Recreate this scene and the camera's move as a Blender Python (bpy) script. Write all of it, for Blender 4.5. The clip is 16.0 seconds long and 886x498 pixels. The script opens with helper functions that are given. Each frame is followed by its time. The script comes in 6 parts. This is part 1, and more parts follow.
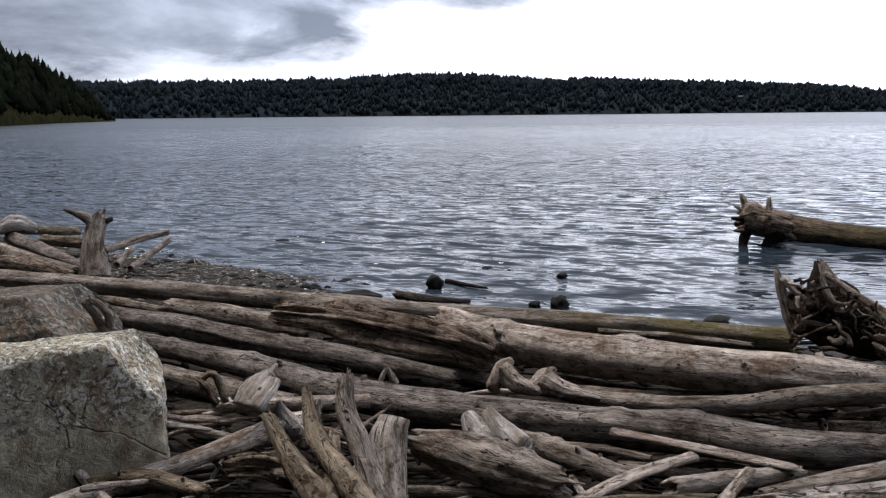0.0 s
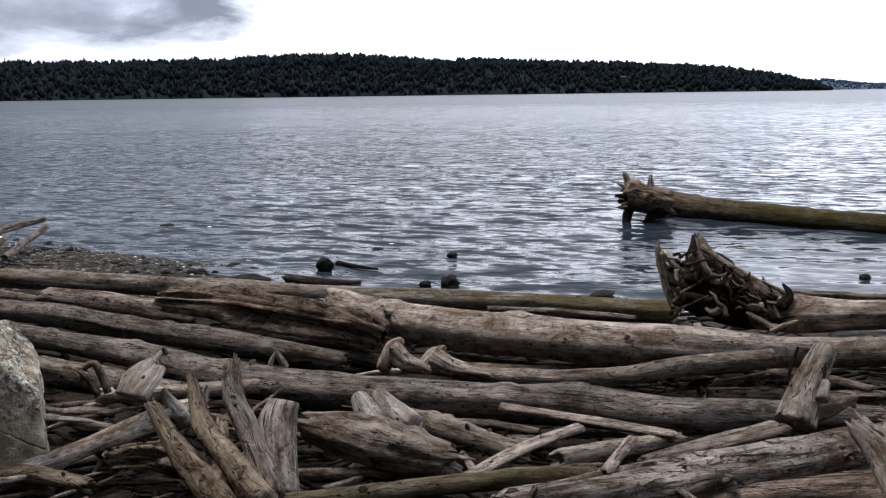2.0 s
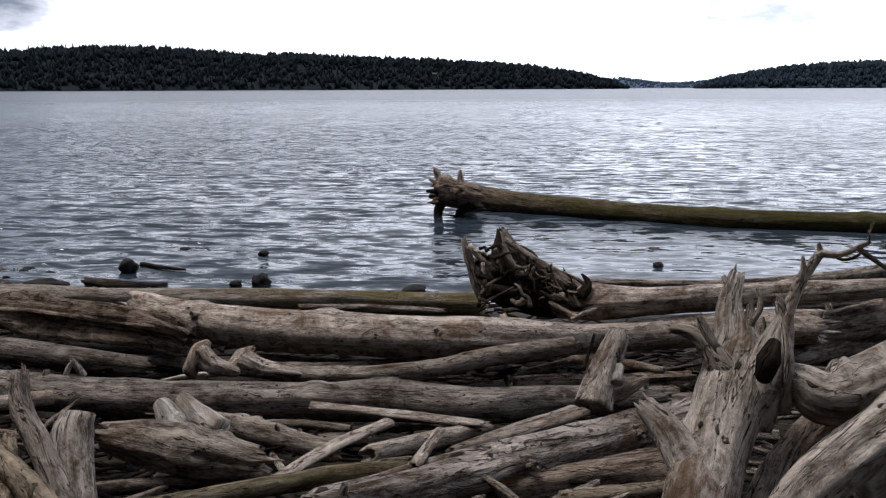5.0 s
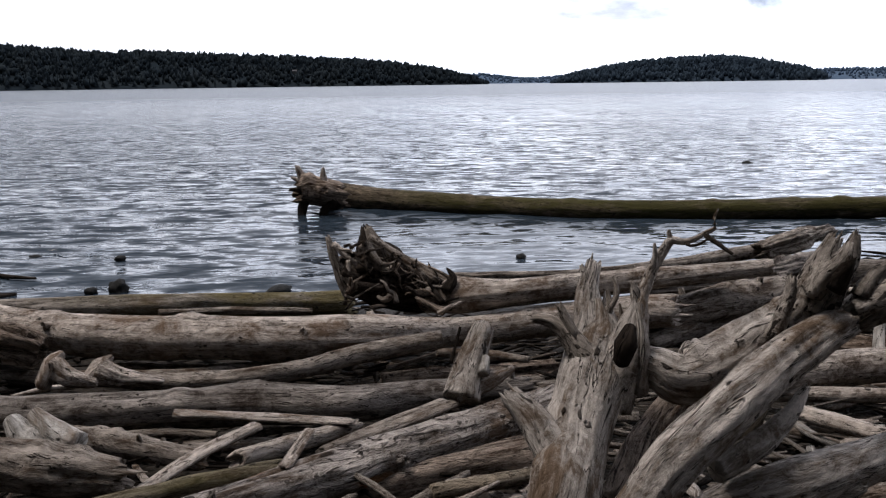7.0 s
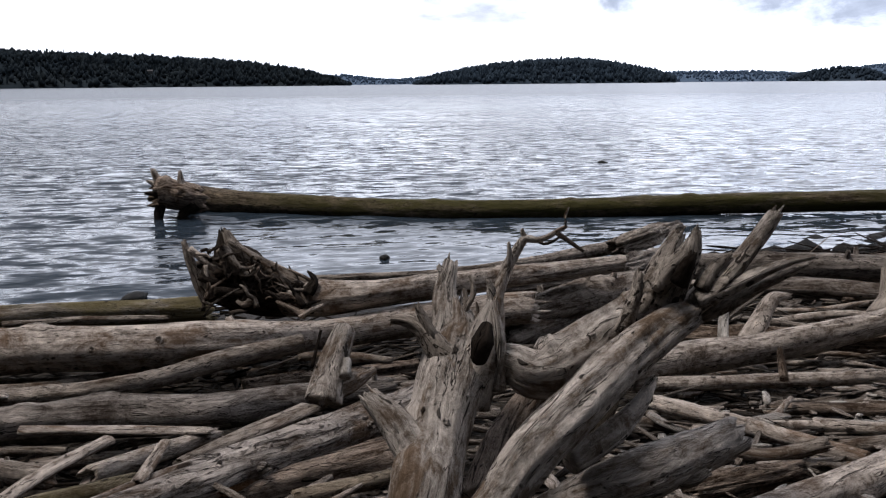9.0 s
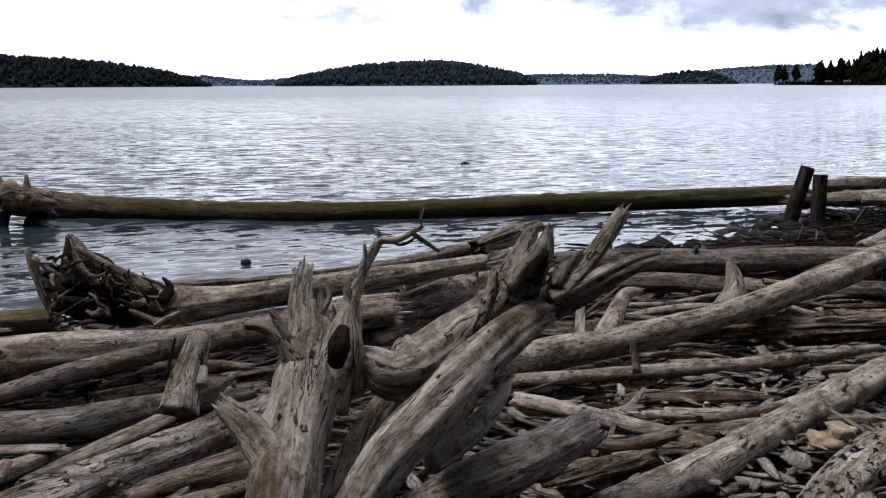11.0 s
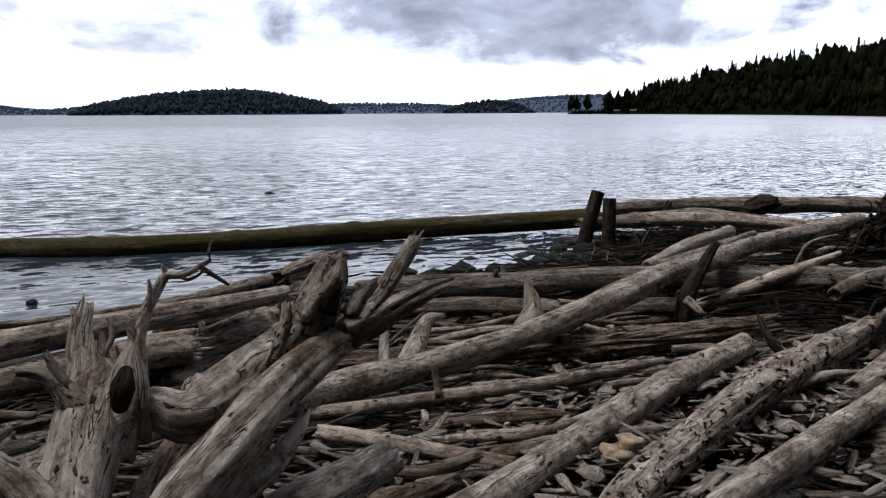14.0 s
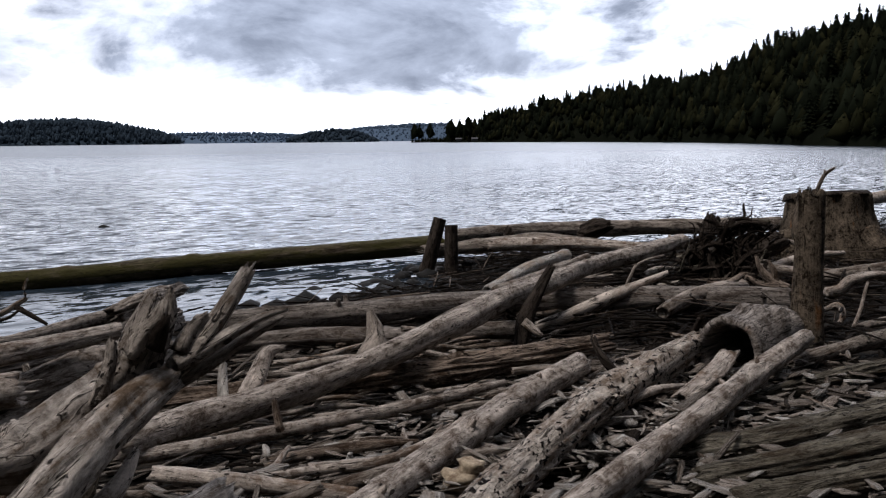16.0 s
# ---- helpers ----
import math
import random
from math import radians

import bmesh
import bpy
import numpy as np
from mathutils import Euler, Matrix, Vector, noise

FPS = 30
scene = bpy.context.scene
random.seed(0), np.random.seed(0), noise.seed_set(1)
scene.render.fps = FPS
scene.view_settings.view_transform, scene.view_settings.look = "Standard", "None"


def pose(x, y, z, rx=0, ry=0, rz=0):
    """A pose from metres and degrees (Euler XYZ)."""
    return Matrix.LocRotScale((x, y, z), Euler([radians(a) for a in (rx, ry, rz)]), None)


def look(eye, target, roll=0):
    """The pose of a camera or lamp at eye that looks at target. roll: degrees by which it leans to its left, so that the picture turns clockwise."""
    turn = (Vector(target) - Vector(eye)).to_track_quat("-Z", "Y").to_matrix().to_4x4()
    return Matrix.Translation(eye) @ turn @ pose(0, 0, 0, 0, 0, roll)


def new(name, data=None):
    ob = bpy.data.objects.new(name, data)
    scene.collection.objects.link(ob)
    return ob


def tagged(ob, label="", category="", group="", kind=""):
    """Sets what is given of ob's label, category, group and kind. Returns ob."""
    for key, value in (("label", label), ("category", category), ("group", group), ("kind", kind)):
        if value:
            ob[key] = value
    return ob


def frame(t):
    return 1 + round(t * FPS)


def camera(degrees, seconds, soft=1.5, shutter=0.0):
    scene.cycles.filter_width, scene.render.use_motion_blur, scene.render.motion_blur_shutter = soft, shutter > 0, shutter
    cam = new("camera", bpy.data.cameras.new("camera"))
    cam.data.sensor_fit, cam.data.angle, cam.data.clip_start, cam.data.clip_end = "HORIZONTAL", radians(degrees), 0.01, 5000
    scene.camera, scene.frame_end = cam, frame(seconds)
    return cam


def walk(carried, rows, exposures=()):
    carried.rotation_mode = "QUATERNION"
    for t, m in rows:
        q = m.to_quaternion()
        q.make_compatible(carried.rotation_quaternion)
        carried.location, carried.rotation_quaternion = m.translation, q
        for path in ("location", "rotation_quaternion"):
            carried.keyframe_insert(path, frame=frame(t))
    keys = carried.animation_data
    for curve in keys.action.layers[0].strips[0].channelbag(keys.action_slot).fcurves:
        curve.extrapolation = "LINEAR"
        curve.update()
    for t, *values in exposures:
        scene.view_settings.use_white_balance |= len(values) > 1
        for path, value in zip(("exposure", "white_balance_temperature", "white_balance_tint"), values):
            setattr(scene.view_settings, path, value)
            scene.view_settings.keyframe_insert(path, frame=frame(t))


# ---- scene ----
cam = camera(49.51, 16.0, soft=1.15)
# seconds, eye, then yaw to the left, pitch up and roll in degrees
ROWS = [
    (0.0, 0.000, -0.000, 2.200, -0.00, -7.98, -0.52),
    (0.5, 0.004, -0.011, 2.199, -1.83, -8.53, -0.84),
    (1.0, 0.011, -0.005, 2.198, -3.47, -8.80, -0.68),
    (1.5, 0.018, -0.001, 2.195, -5.17, -9.18, -0.67),
    (2.0, 0.025, -0.000, 2.194, -6.49, -9.17, -0.73),
    (2.5, 0.037, 0.006, 2.191, -7.95, -9.22, -1.02),
    (3.0, 0.049, 0.004, 2.193, -10.09, -9.44, -0.93),
    (3.5, 0.057, 0.005, 2.192, -11.65, -9.52, -0.71),
    (6.0, 0.083, -0.008, 2.200, -21.87, -9.68, -0.10),
    (6.5, 0.085, -0.007, 2.199, -23.76, -9.84, -0.27),
    (7.0, 0.091, -0.004, 2.197, -25.59, -9.77, -0.75),
    (7.5, 0.099, 0.001, 2.194, -27.83, -9.74, -0.42),
    (8.0, 0.105, -0.004, 2.196, -29.78, -9.96, -0.71),
    (8.5, 0.113, -0.011, 2.197, -31.73, -9.95, -0.50),
    (9.0, 0.123, -0.016, 2.196, -33.69, -9.78, -0.50),
    (11.5, 0.186, -0.025, 2.188, -43.57, -9.61, -0.40),
    (12.0, 0.199, -0.028, 2.186, -45.34, -9.40, -0.65),
    (12.5, 0.205, -0.032, 2.188, -47.12, -9.28, -0.56),
    (13.0, 0.220, -0.033, 2.187, -48.79, -9.31, -0.55),
    (13.5, 0.236, -0.036, 2.186, -51.06, -8.85, -0.36),
    (14.0, 0.239, -0.048, 2.189, -53.14, -8.08, -0.27),
    (14.5, 0.248, -0.058, 2.187, -55.62, -7.96, 0.06),
    (15.0, 0.259, -0.062, 2.185, -57.80, -7.81, 0.06),
    (15.5, 0.263, -0.078, 2.187, -60.00, -7.41, -0.34),
    (16.0, 0.265, -0.094, 2.190, -62.32, -6.46, -0.60),
]


def aim(x, y, z, yaw, pitch, roll):
    a, b = radians(yaw), radians(pitch)
    way = Vector((-math.sin(a) * math.cos(b), math.cos(a) * math.cos(b), math.sin(b)))
    eye = Vector((x, y, z))
    return look(eye, eye + way, roll)


walk(cam, [(t, aim(*r)) for t, *r in ROWS], exposures=[(0, 0.2, 6450, 13), (6, 0.0, 6450, 13), (9, -0.04, 6450, 13), (12.6, -0.06, 6450, 13), (14.4, -0.36, 6450, 13), (16, -0.36, 6450, 13)])

# ---- light ----
SUN_AZ, SUN_EL = radians(-50), radians(66)
world = bpy.data.worlds.new("sky")
scene.world = world
world.use_nodes = True


class Graph:
    """A short way to write node trees."""

    def __init__(self, tree):
        self.t = tree
        tree.nodes.clear()

    def n(self, kind, ins=None, operation=None):
        node = self.t.nodes.new(kind)
        if operation:
            node.operation = operation
        for k, v in (ins or {}).items():
            self.put(node, k, v)
        return node

    def put(self, node, key, v):
        if isinstance(v, bpy.types.NodeSocket):
            self.t.links.new(v, node.inputs[key])
        else:
            node.inputs[key].default_value = v

    def math(self, op, a, b=0.0, c=0.0, clamp=False):
        node = self.n("ShaderNodeMath", operation=op)
        node.use_clamp = clamp
        for i, v in enumerate((a, b, c)):
            self.put(node, i, v)
        return node.outputs[0]

    def mix(self, f, a, b, blend="MIX"):
        node = self.n("ShaderNodeMix")
        node.data_type, node.blend_type = "RGBA", blend
        self.put(node, 0, f)
        self.put(node, 6, a if isinstance(a, bpy.types.NodeSocket) else (*a, 1))
        self.put(node, 7, b if isinstance(b, bpy.types.NodeSocket) else (*b, 1))
        return node.outputs[2]

    def ramp(self, f, stops):
        node = self.n("ShaderNodeValToRGB")
        el = node.color_ramp.elements
        while len(el) < len(stops):
            el.new(0.5)
        for e, (p, c) in zip(el, stops):
            e.position = p
            e.color = (c, c, c, 1) if not isinstance(c, tuple) else (*c, 1)
        self.put(node, 0, f)
        return node.outputs[0]

    def noise(self, vec, scale, detail=4.0, rough=0.55, distort=0.0):
        node = self.n("ShaderNodeTexNoise", ins={"Scale": scale, "Detail": detail, "Roughness": rough, "Distortion": distort})
        if vec is not None:
            self.put(node, "Vector", vec)
        return node.outputs[0]

    def scaled(self, vec, s):
        node = self.n("ShaderNodeVectorMath", operation="MULTIPLY")
        self.put(node, 0, vec)
        self.put(node, 1, s)
        return node.outputs[0]


def sky():
    """A cloudy sky: the clear sky behind, with banks of grey cloud and bright gaps, all fixed in direction."""
    g = Graph(world.node_tree)
    way = g.n("ShaderNodeTexCoord").outputs["Generated"]
    clear = g.n("ShaderNodeTexSky")
    clear.sky_type, clear.sun_disc, clear.sun_elevation, clear.sun_rotation, clear.dust_density = "NISHITA", False, SUN_EL, SUN_AZ, 2.0
    xyz = g.n("ShaderNodeSeparateXYZ", ins={0: way}).outputs
    big = g.noise(g.scaled(way, (4.0, 4.0, 11.0)), 1.0, 8, 0.58, 0.5)
    fine = g.noise(g.scaled(way, (9.0, 9.0, 22.0)), 1.0, 7, 0.6, 0.4)
    body = g.math("ADD", g.math("MULTIPLY", big, 0.65), g.math("MULTIPLY", fine, 0.35))

    def bank(az, el, width, tall):
        """A soft cloud bank about a direction, in degrees."""
        d = Vector((math.sin(radians(az)) * math.cos(radians(el)), math.cos(radians(az)) * math.cos(radians(el)), math.sin(radians(el))))
        side = Vector((math.cos(radians(az)), -math.sin(radians(az)), 0))
        dot = lambda v: g.n("ShaderNodeVectorMath", operation="DOT_PRODUCT", ins={0: way, 1: v}).outputs["Value"]
        a = g.math("DIVIDE", dot(side), math.sin(radians(width)))
        b = g.math("DIVIDE", g.math("SUBTRACT", xyz[2], math.sin(radians(el))), math.sin(radians(tall)))
        r = g.math("ADD", g.math("MULTIPLY", a, a), g.math("MULTIPLY", b, b))
        front = g.math("MULTIPLY", g.math("LESS_THAN", dot(d), 0.3), 9.0)
        return g.math("SUBTRACT", 1.0, g.math("ADD", r, front))

    banks = g.math("MULTIPLY", bank(-20, 7.9, 18, 4.8), 3.0)
    # the last bank is unseen, added high up to darken the water's reflection
    for row in ((58.5, 6.4, 18.5, 4.4, -0.15), (70, 5.2, 5, 0.9, 0.4), (45.5, 4.4, 3.5, 1.1, 0.1), (38, 5.0, 13, 1.9, 0.75), (4, 7.4, 11, 1.5, 0.5), (-7, 8.0, 6, 1.4, 0.0), (-19, 5.0, 13, 2.8, -0.25), (-34, 19, 24, 10)):
        banks = g.math("MAXIMUM", banks, g.math("SUBTRACT", bank(*row[:4]), row[4] if len(row) > 4 else 0.0))
    banks = g.math("MAXIMUM", banks, -1.35)
    def lobe(az, el, power):
        d = Vector((math.sin(radians(az)) * math.cos(radians(el)), math.cos(radians(az)) * math.cos(radians(el)), math.sin(radians(el))))
        near = g.n("ShaderNodeVectorMath", operation="DOT_PRODUCT", ins={0: way, 1: d}).outputs["Value"]
        return g.math("POWER", g.math("MAXIMUM", near, 0.0), power)

    low = g.math("ADD", 0.42, g.math("MULTIPLY", g.math("POWER", g.math("SUBTRACT", 1.0, g.math("ABSOLUTE", xyz[2])), 4.0), 1.75))
    # bright all over the sea; the azimuth 80 glow is added to brighten the water
    light = g.math("ADD", g.math("ADD", 0.16, g.math("MULTIPLY", lobe(60, 78, 2.0), 0.4)), g.math("ADD", g.math("MULTIPLY", lobe(34, 8, 1.5), low), g.math("MULTIPLY", lobe(80, 24, 7.0), 3.2)))
    cover = g.math("ADD", g.math("ADD", g.math("MULTIPLY", g.math("SUBTRACT", big, 0.5), 4.0), g.math("MULTIPLY", g.math("SUBTRACT", fine, 0.5), 3.6)), g.math("ADD", g.math("MULTIPLY", banks, 1.3), 0.05))
    grey = g.ramp(g.math("MULTIPLY", cover, 0.8), [(0.0, 0.0), (0.3, 0.5), (0.95, 1.0)])
    bright = g.mix(g.ramp(fine, [(0.35, 0.0), (0.65, 1.0)]), (0.86, 0.94, 1.10), (1.0, 1.04, 1.12))
    dark = g.mix(g.ramp(body, [(0.41, 0.0), (0.6, 1.0)]), (0.54, 0.615, 0.76), (0.20, 0.235, 0.31))
    # thick cloud lets less of the glare through
    glare = g.mix(grey, g.n("ShaderNodeCombineXYZ", ins={0: light, 1: light, 2: light}).outputs[0], g.n("ShaderNodeCombineXYZ", ins={k: g.math("MINIMUM", light, 2.0) for k in range(3)}).outputs[0])
    cloud = g.n("ShaderNodeBackground", ins={0: g.mix(1.0, g.mix(grey, bright, dark), glare, "MULTIPLY"), 1: CLOUD})
    blue = g.n("ShaderNodeBackground", ins={0: clear.outputs[0], 1: 0.08})
    both = g.n("ShaderNodeMixShader", ins={0: 0.9, 1: blue.outputs[0], 2: cloud.outputs[0]})
    g.n("ShaderNodeOutputWorld", ins={0: both.outputs[0]})


CLOUD = 1.0
sky()
sun = new("sun", bpy.data.lights.new("sun", "SUN"))
sun.data.energy, sun.data.angle, sun.data.color = 3.8, radians(18), (1.0, 0.95, 0.88)
sun.matrix_world = look((0, 0, 60), Vector((0, 0, 60)) - Vector((math.sin(SUN_AZ) * math.cos(SUN_EL), math.cos(SUN_AZ) * math.cos(SUN_EL), math.sin(SUN_EL))))


# ---- materials ----
def material(name):
    m = bpy.data.materials.new(name)
    m.use_nodes = True
    g = Graph(m.node_tree)
    bsdf = g.n("ShaderNodeBsdfPrincipled")
    g.n("ShaderNodeOutputMaterial", ins={0: bsdf.outputs[0]})
    return m, g, bsdf


def wood(name, light, dark, rough=0.8, moss=None, crack=1.0, pits=0.0, rust=0.0, wear=1.0, grain=0.5, even=1.0, hole=1.0):
    """Weathered wood with grain along the piece (u runs along it, v round it, in metres): bleached and stained patches, fibres and cracks."""
    m, g, b = material(name)
    light, dark = [0.74 * x for x in light], [0.7 * x for x in dark]
    uv = g.n("ShaderNodeTexCoord").outputs["UV"]
    rnd = g.n("ShaderNodeObjectInfo").outputs["Random"]
    shift = g.n("ShaderNodeCombineXYZ", ins={0: g.math("MULTIPLY", rnd, 37.0), 1: g.math("MULTIPLY", rnd, 11.0), 2: g.math("MULTIPLY", rnd, 53.0)}).outputs[0]
    v = g.n("ShaderNodeVectorMath", operation="ADD", ins={0: uv, 1: shift}).outputs[0]
    patch = g.noise(g.scaled(v, (2.2 * even, 6.0, 1.0)), 1.0, 8, 0.74, 0.5)
    fleck = g.noise(g.scaled(v, (9.0 * even, 18.0, 1.0)), 1.0, 7, 0.78, 0.6)
    fibre = g.noise(g.scaled(v, (2.0, 38.0, 1.0)), 1.0, 5, 0.65, 0.35)
    fine = g.noise(g.scaled(v, (8.0, 120.0, 1.0)), 1.0, 3, 0.6)
    tone = g.math("ADD", g.math("MULTIPLY", patch, 0.5), g.math("ADD", g.math("MULTIPLY", fleck, 0.32), g.math("MULTIPLY", fibre, 0.18)))
    node = g.n("ShaderNodeValToRGB", ins={0: tone})
    el = node.color_ramp.elements
    el.new(0.5), el.new(0.5), el.new(0.5)
    for e, (p, k, base) in zip(el, ((0.385, 0.2, dark), (0.445, 0.75, dark), (0.50, 0.7, light), (0.555, 1.08, light), (0.63, 1.65, light))):
        e.position, e.color = p, (*[min(1.0, x * k) for x in base], 1)
    c = node.outputs[0]
    warm = g.mix(g.math("MULTIPLY", g.ramp(patch, [(0.36, 1.0), (0.52, 0.0)]), 0.55), c, (dark[0] * 1.5, dark[1] * 1.2, dark[2] * 0.9))
    c = g.mix(g.math("MULTIPLY", rnd, 0.8), c, warm)
    line = g.math("ABSOLUTE", g.math("SUBTRACT", g.noise(g.scaled(v, (2.4, 17.0, 1.0)), 1.0, 4, 0.6, 0.8), 0.5))
    cracks = g.math("MULTIPLY", g.ramp(line, [(0.0, 1.0), (0.016 * crack, 0.0)]), g.ramp(patch, [(0.47, 0.0), (0.53, 1.0)]))
    spots = g.ramp(g.noise(g.scaled(v, (12.0, 20.0, 1.0)), 1.0, 2, 0.5), [(0.69, 0.0), (0.73, 0.85)])
    deep = g.math("MAXIMUM", cracks, spots)
    if rust:
        spot = g.ramp(g.noise(g.scaled(v, (1.4, 4.0, 1.0)), 1.0, 4, 0.6), [(0.6, 0.0), (0.7, rust)])
        c = g.mix(spot, c, (0.26, 0.11, 0.035))
    if moss:
        cover = g.ramp(g.noise(g.scaled(v, (1.3, 4.0, 1.0)), 1.0, 6, 0.7), [(0.36, 0.0), (0.56, 1.0)])
        if len(moss) > 4:
            cover = g.math("MULTIPLY", cover, g.ramp(g.math("DIVIDE", g.n("ShaderNodeSeparateXYZ", ins={0: uv}).outputs[0], 20.0), [(moss[4] / 20, 0.0), (moss[4] / 20 + 0.1, 1.0)]))
        c = g.mix(g.math("MULTIPLY", cover, moss[3]), c, moss[:3])
    if pits:
        pit = g.ramp(g.noise(g.scaled(v, (22.0 / hole, 32.0 / hole, 1.0)), 1.0, 2, 0.5, 0.3), [(0.6 - 0.03 * (hole > 1), 0.0), (0.65 - 0.03 * (hole > 1), pits)])
        deep = g.math("MAXIMUM", deep, pit)
    strand = g.ramp(g.math("ADD", g.math("MULTIPLY", fine, 0.6), g.math("MULTIPLY", fibre, 0.4)), [(0.36, 0.55), (0.47, 0.95), (0.6, 1.2)])
    c = g.mix(0.6 * grain, c, strand, "MULTIPLY")
    c = g.mix(deep, c, (0.012, 0.009, 0.008))
    g.put(b, "Base Color", c)
    g.put(b, "Roughness", g.math("ADD", rough - 0.1, g.math("MULTIPLY", patch, 0.2)))
    g.put(b, "Specular IOR Level", 0.03)
    h = g.math("ADD", g.math("ADD", g.math("MULTIPLY", fibre, 0.7 * grain), g.math("MULTIPLY", fleck, 1.0)), g.math("ADD", g.math("MULTIPLY", fine, 0.2 * grain), patch))
    h = g.math("SUBTRACT", h, g.math("MULTIPLY", deep, 1.0))
    g.put(b, "Normal", g.n("ShaderNodeBump", ins={"Strength": 1.0, "Distance": 0.04 * wear, "Height": h}).outputs[0])
    return m


WOOD = {
    "grey": wood("grey_wood", (0.38, 0.325, 0.28), (0.126, 0.097, 0.078)),
    "ash": wood("ash_grey_wood", (0.30, 0.262, 0.235), (0.105, 0.085, 0.073), grain=0.6),
    "pale": wood("pale_wood", (0.62, 0.535, 0.47), (0.23, 0.18, 0.147), grain=0.3, even=1.4),
    "white": wood("bleached_wood", (0.62, 0.575, 0.53), (0.38, 0.335, 0.30)),
    "slab": wood("olive_brown_wood", (0.23, 0.205, 0.165), (0.09, 0.076, 0.06), crack=1.6, wear=1.6, grain=1.0),
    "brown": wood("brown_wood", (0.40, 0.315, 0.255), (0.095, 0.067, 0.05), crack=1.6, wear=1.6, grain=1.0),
    "warm": wood("ochre_wood", (0.34, 0.275, 0.205), (0.105, 0.078, 0.055), pits=0.6),
    "snag": wood("silver_snag_wood", (0.61, 0.54, 0.485), (0.245, 0.192, 0.152), crack=1.1, wear=1.1, grain=0.4, even=1.4),
    "gnarl": wood("gnarled_root_wood", (0.54, 0.47, 0.41), (0.19, 0.15, 0.12), even=1.8, crack=1.2, pits=0.9, wear=1.4, grain=0.3),
    "stump": wood("rotten_stump_wood", (0.19, 0.15, 0.112), (0.03, 0.024, 0.018), crack=1.0, pits=0.4, rust=0.6, wear=1.6, grain=0.25, even=2.6),
    # the next two hold the shade of the pile's gaps in their colour
    "rotten": wood("shade_black_wood", (0.04, 0.031, 0.025), (0.012, 0.009, 0.008), crack=1.5),
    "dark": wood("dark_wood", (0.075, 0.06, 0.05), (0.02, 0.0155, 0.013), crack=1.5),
    "mossy": wood("mossy_wood", (0.30, 0.25, 0.19), (0.12, 0.09, 0.068), moss=(0.075, 0.068, 0.022, 0.45)),
    "tide": wood("tide_wood", (0.42, 0.365, 0.32), (0.20, 0.165, 0.14), moss=(0.105, 0.085, 0.03, 0.75, 9.5)),
    "algae": wood("algae_wood", (0.21, 0.165, 0.12), (0.065, 0.05, 0.036), rough=0.65, moss=(0.05, 0.046, 0.015, 0.9, 1.5)),
    "bark": wood("cracked_bark", (0.54, 0.475, 0.43), (0.17, 0.135, 0.112), crack=2.0, pits=0.5, rust=0.8, wear=1.6),
    "bark2": wood("pitted_bark", (0.79, 0.69, 0.60), (0.335, 0.268, 0.22), crack=1.6, pits=1.0, wear=1.5, hole=1.5),
}


def stony(name, light, dark, lichen=None, scale=6.0, rough=0.85, bump=0.02):
    m, g, b = material(name)
    ob = g.n("ShaderNodeTexCoord").outputs["Object"]
    a = g.noise(ob, scale, 8, 0.65)
    s = g.noise(ob, scale * 9, 5, 0.7)
    c = g.mix(g.ramp(a, [(0.35, 0.0), (0.65, 1.0)]), dark, light)
    c = g.mix(g.math("MULTIPLY", g.ramp(s, [(0.45, 0.0), (0.7, 1.0)]), 0.5), c, tuple(x * 0.35 for x in dark))
    if lichen:
        spots = g.ramp(g.noise(ob, scale * 2.6, 9, 0.75), [(0.56, 0.0), (0.62, 1.0)])
        c = g.mix(g.math("MULTIPLY", spots, 0.8), c, lichen)
        vein = g.ramp(g.math("ABSOLUTE", g.math("SUBTRACT", g.noise(ob, scale * 0.6, 4, 0.6, 0.8), 0.5)), [(0.0, 1.0), (0.012, 0.0)])
        c = g.mix(g.math("MULTIPLY", vein, 0.8), c, (0.03, 0.026, 0.022))
    g.put(b, "Base Color", c)
    g.put(b, "Roughness", rough)
    g.put(b, "Specular IOR Level", 0.1 if rough > 0.5 else 0.5)
    g.put(b, "Normal", g.n("ShaderNodeBump", ins={"Strength": 0.8, "Distance": bump, "Height": g.math("ADD", a, g.math("MULTIPLY", s, 0.5))}).outputs[0])
    return m


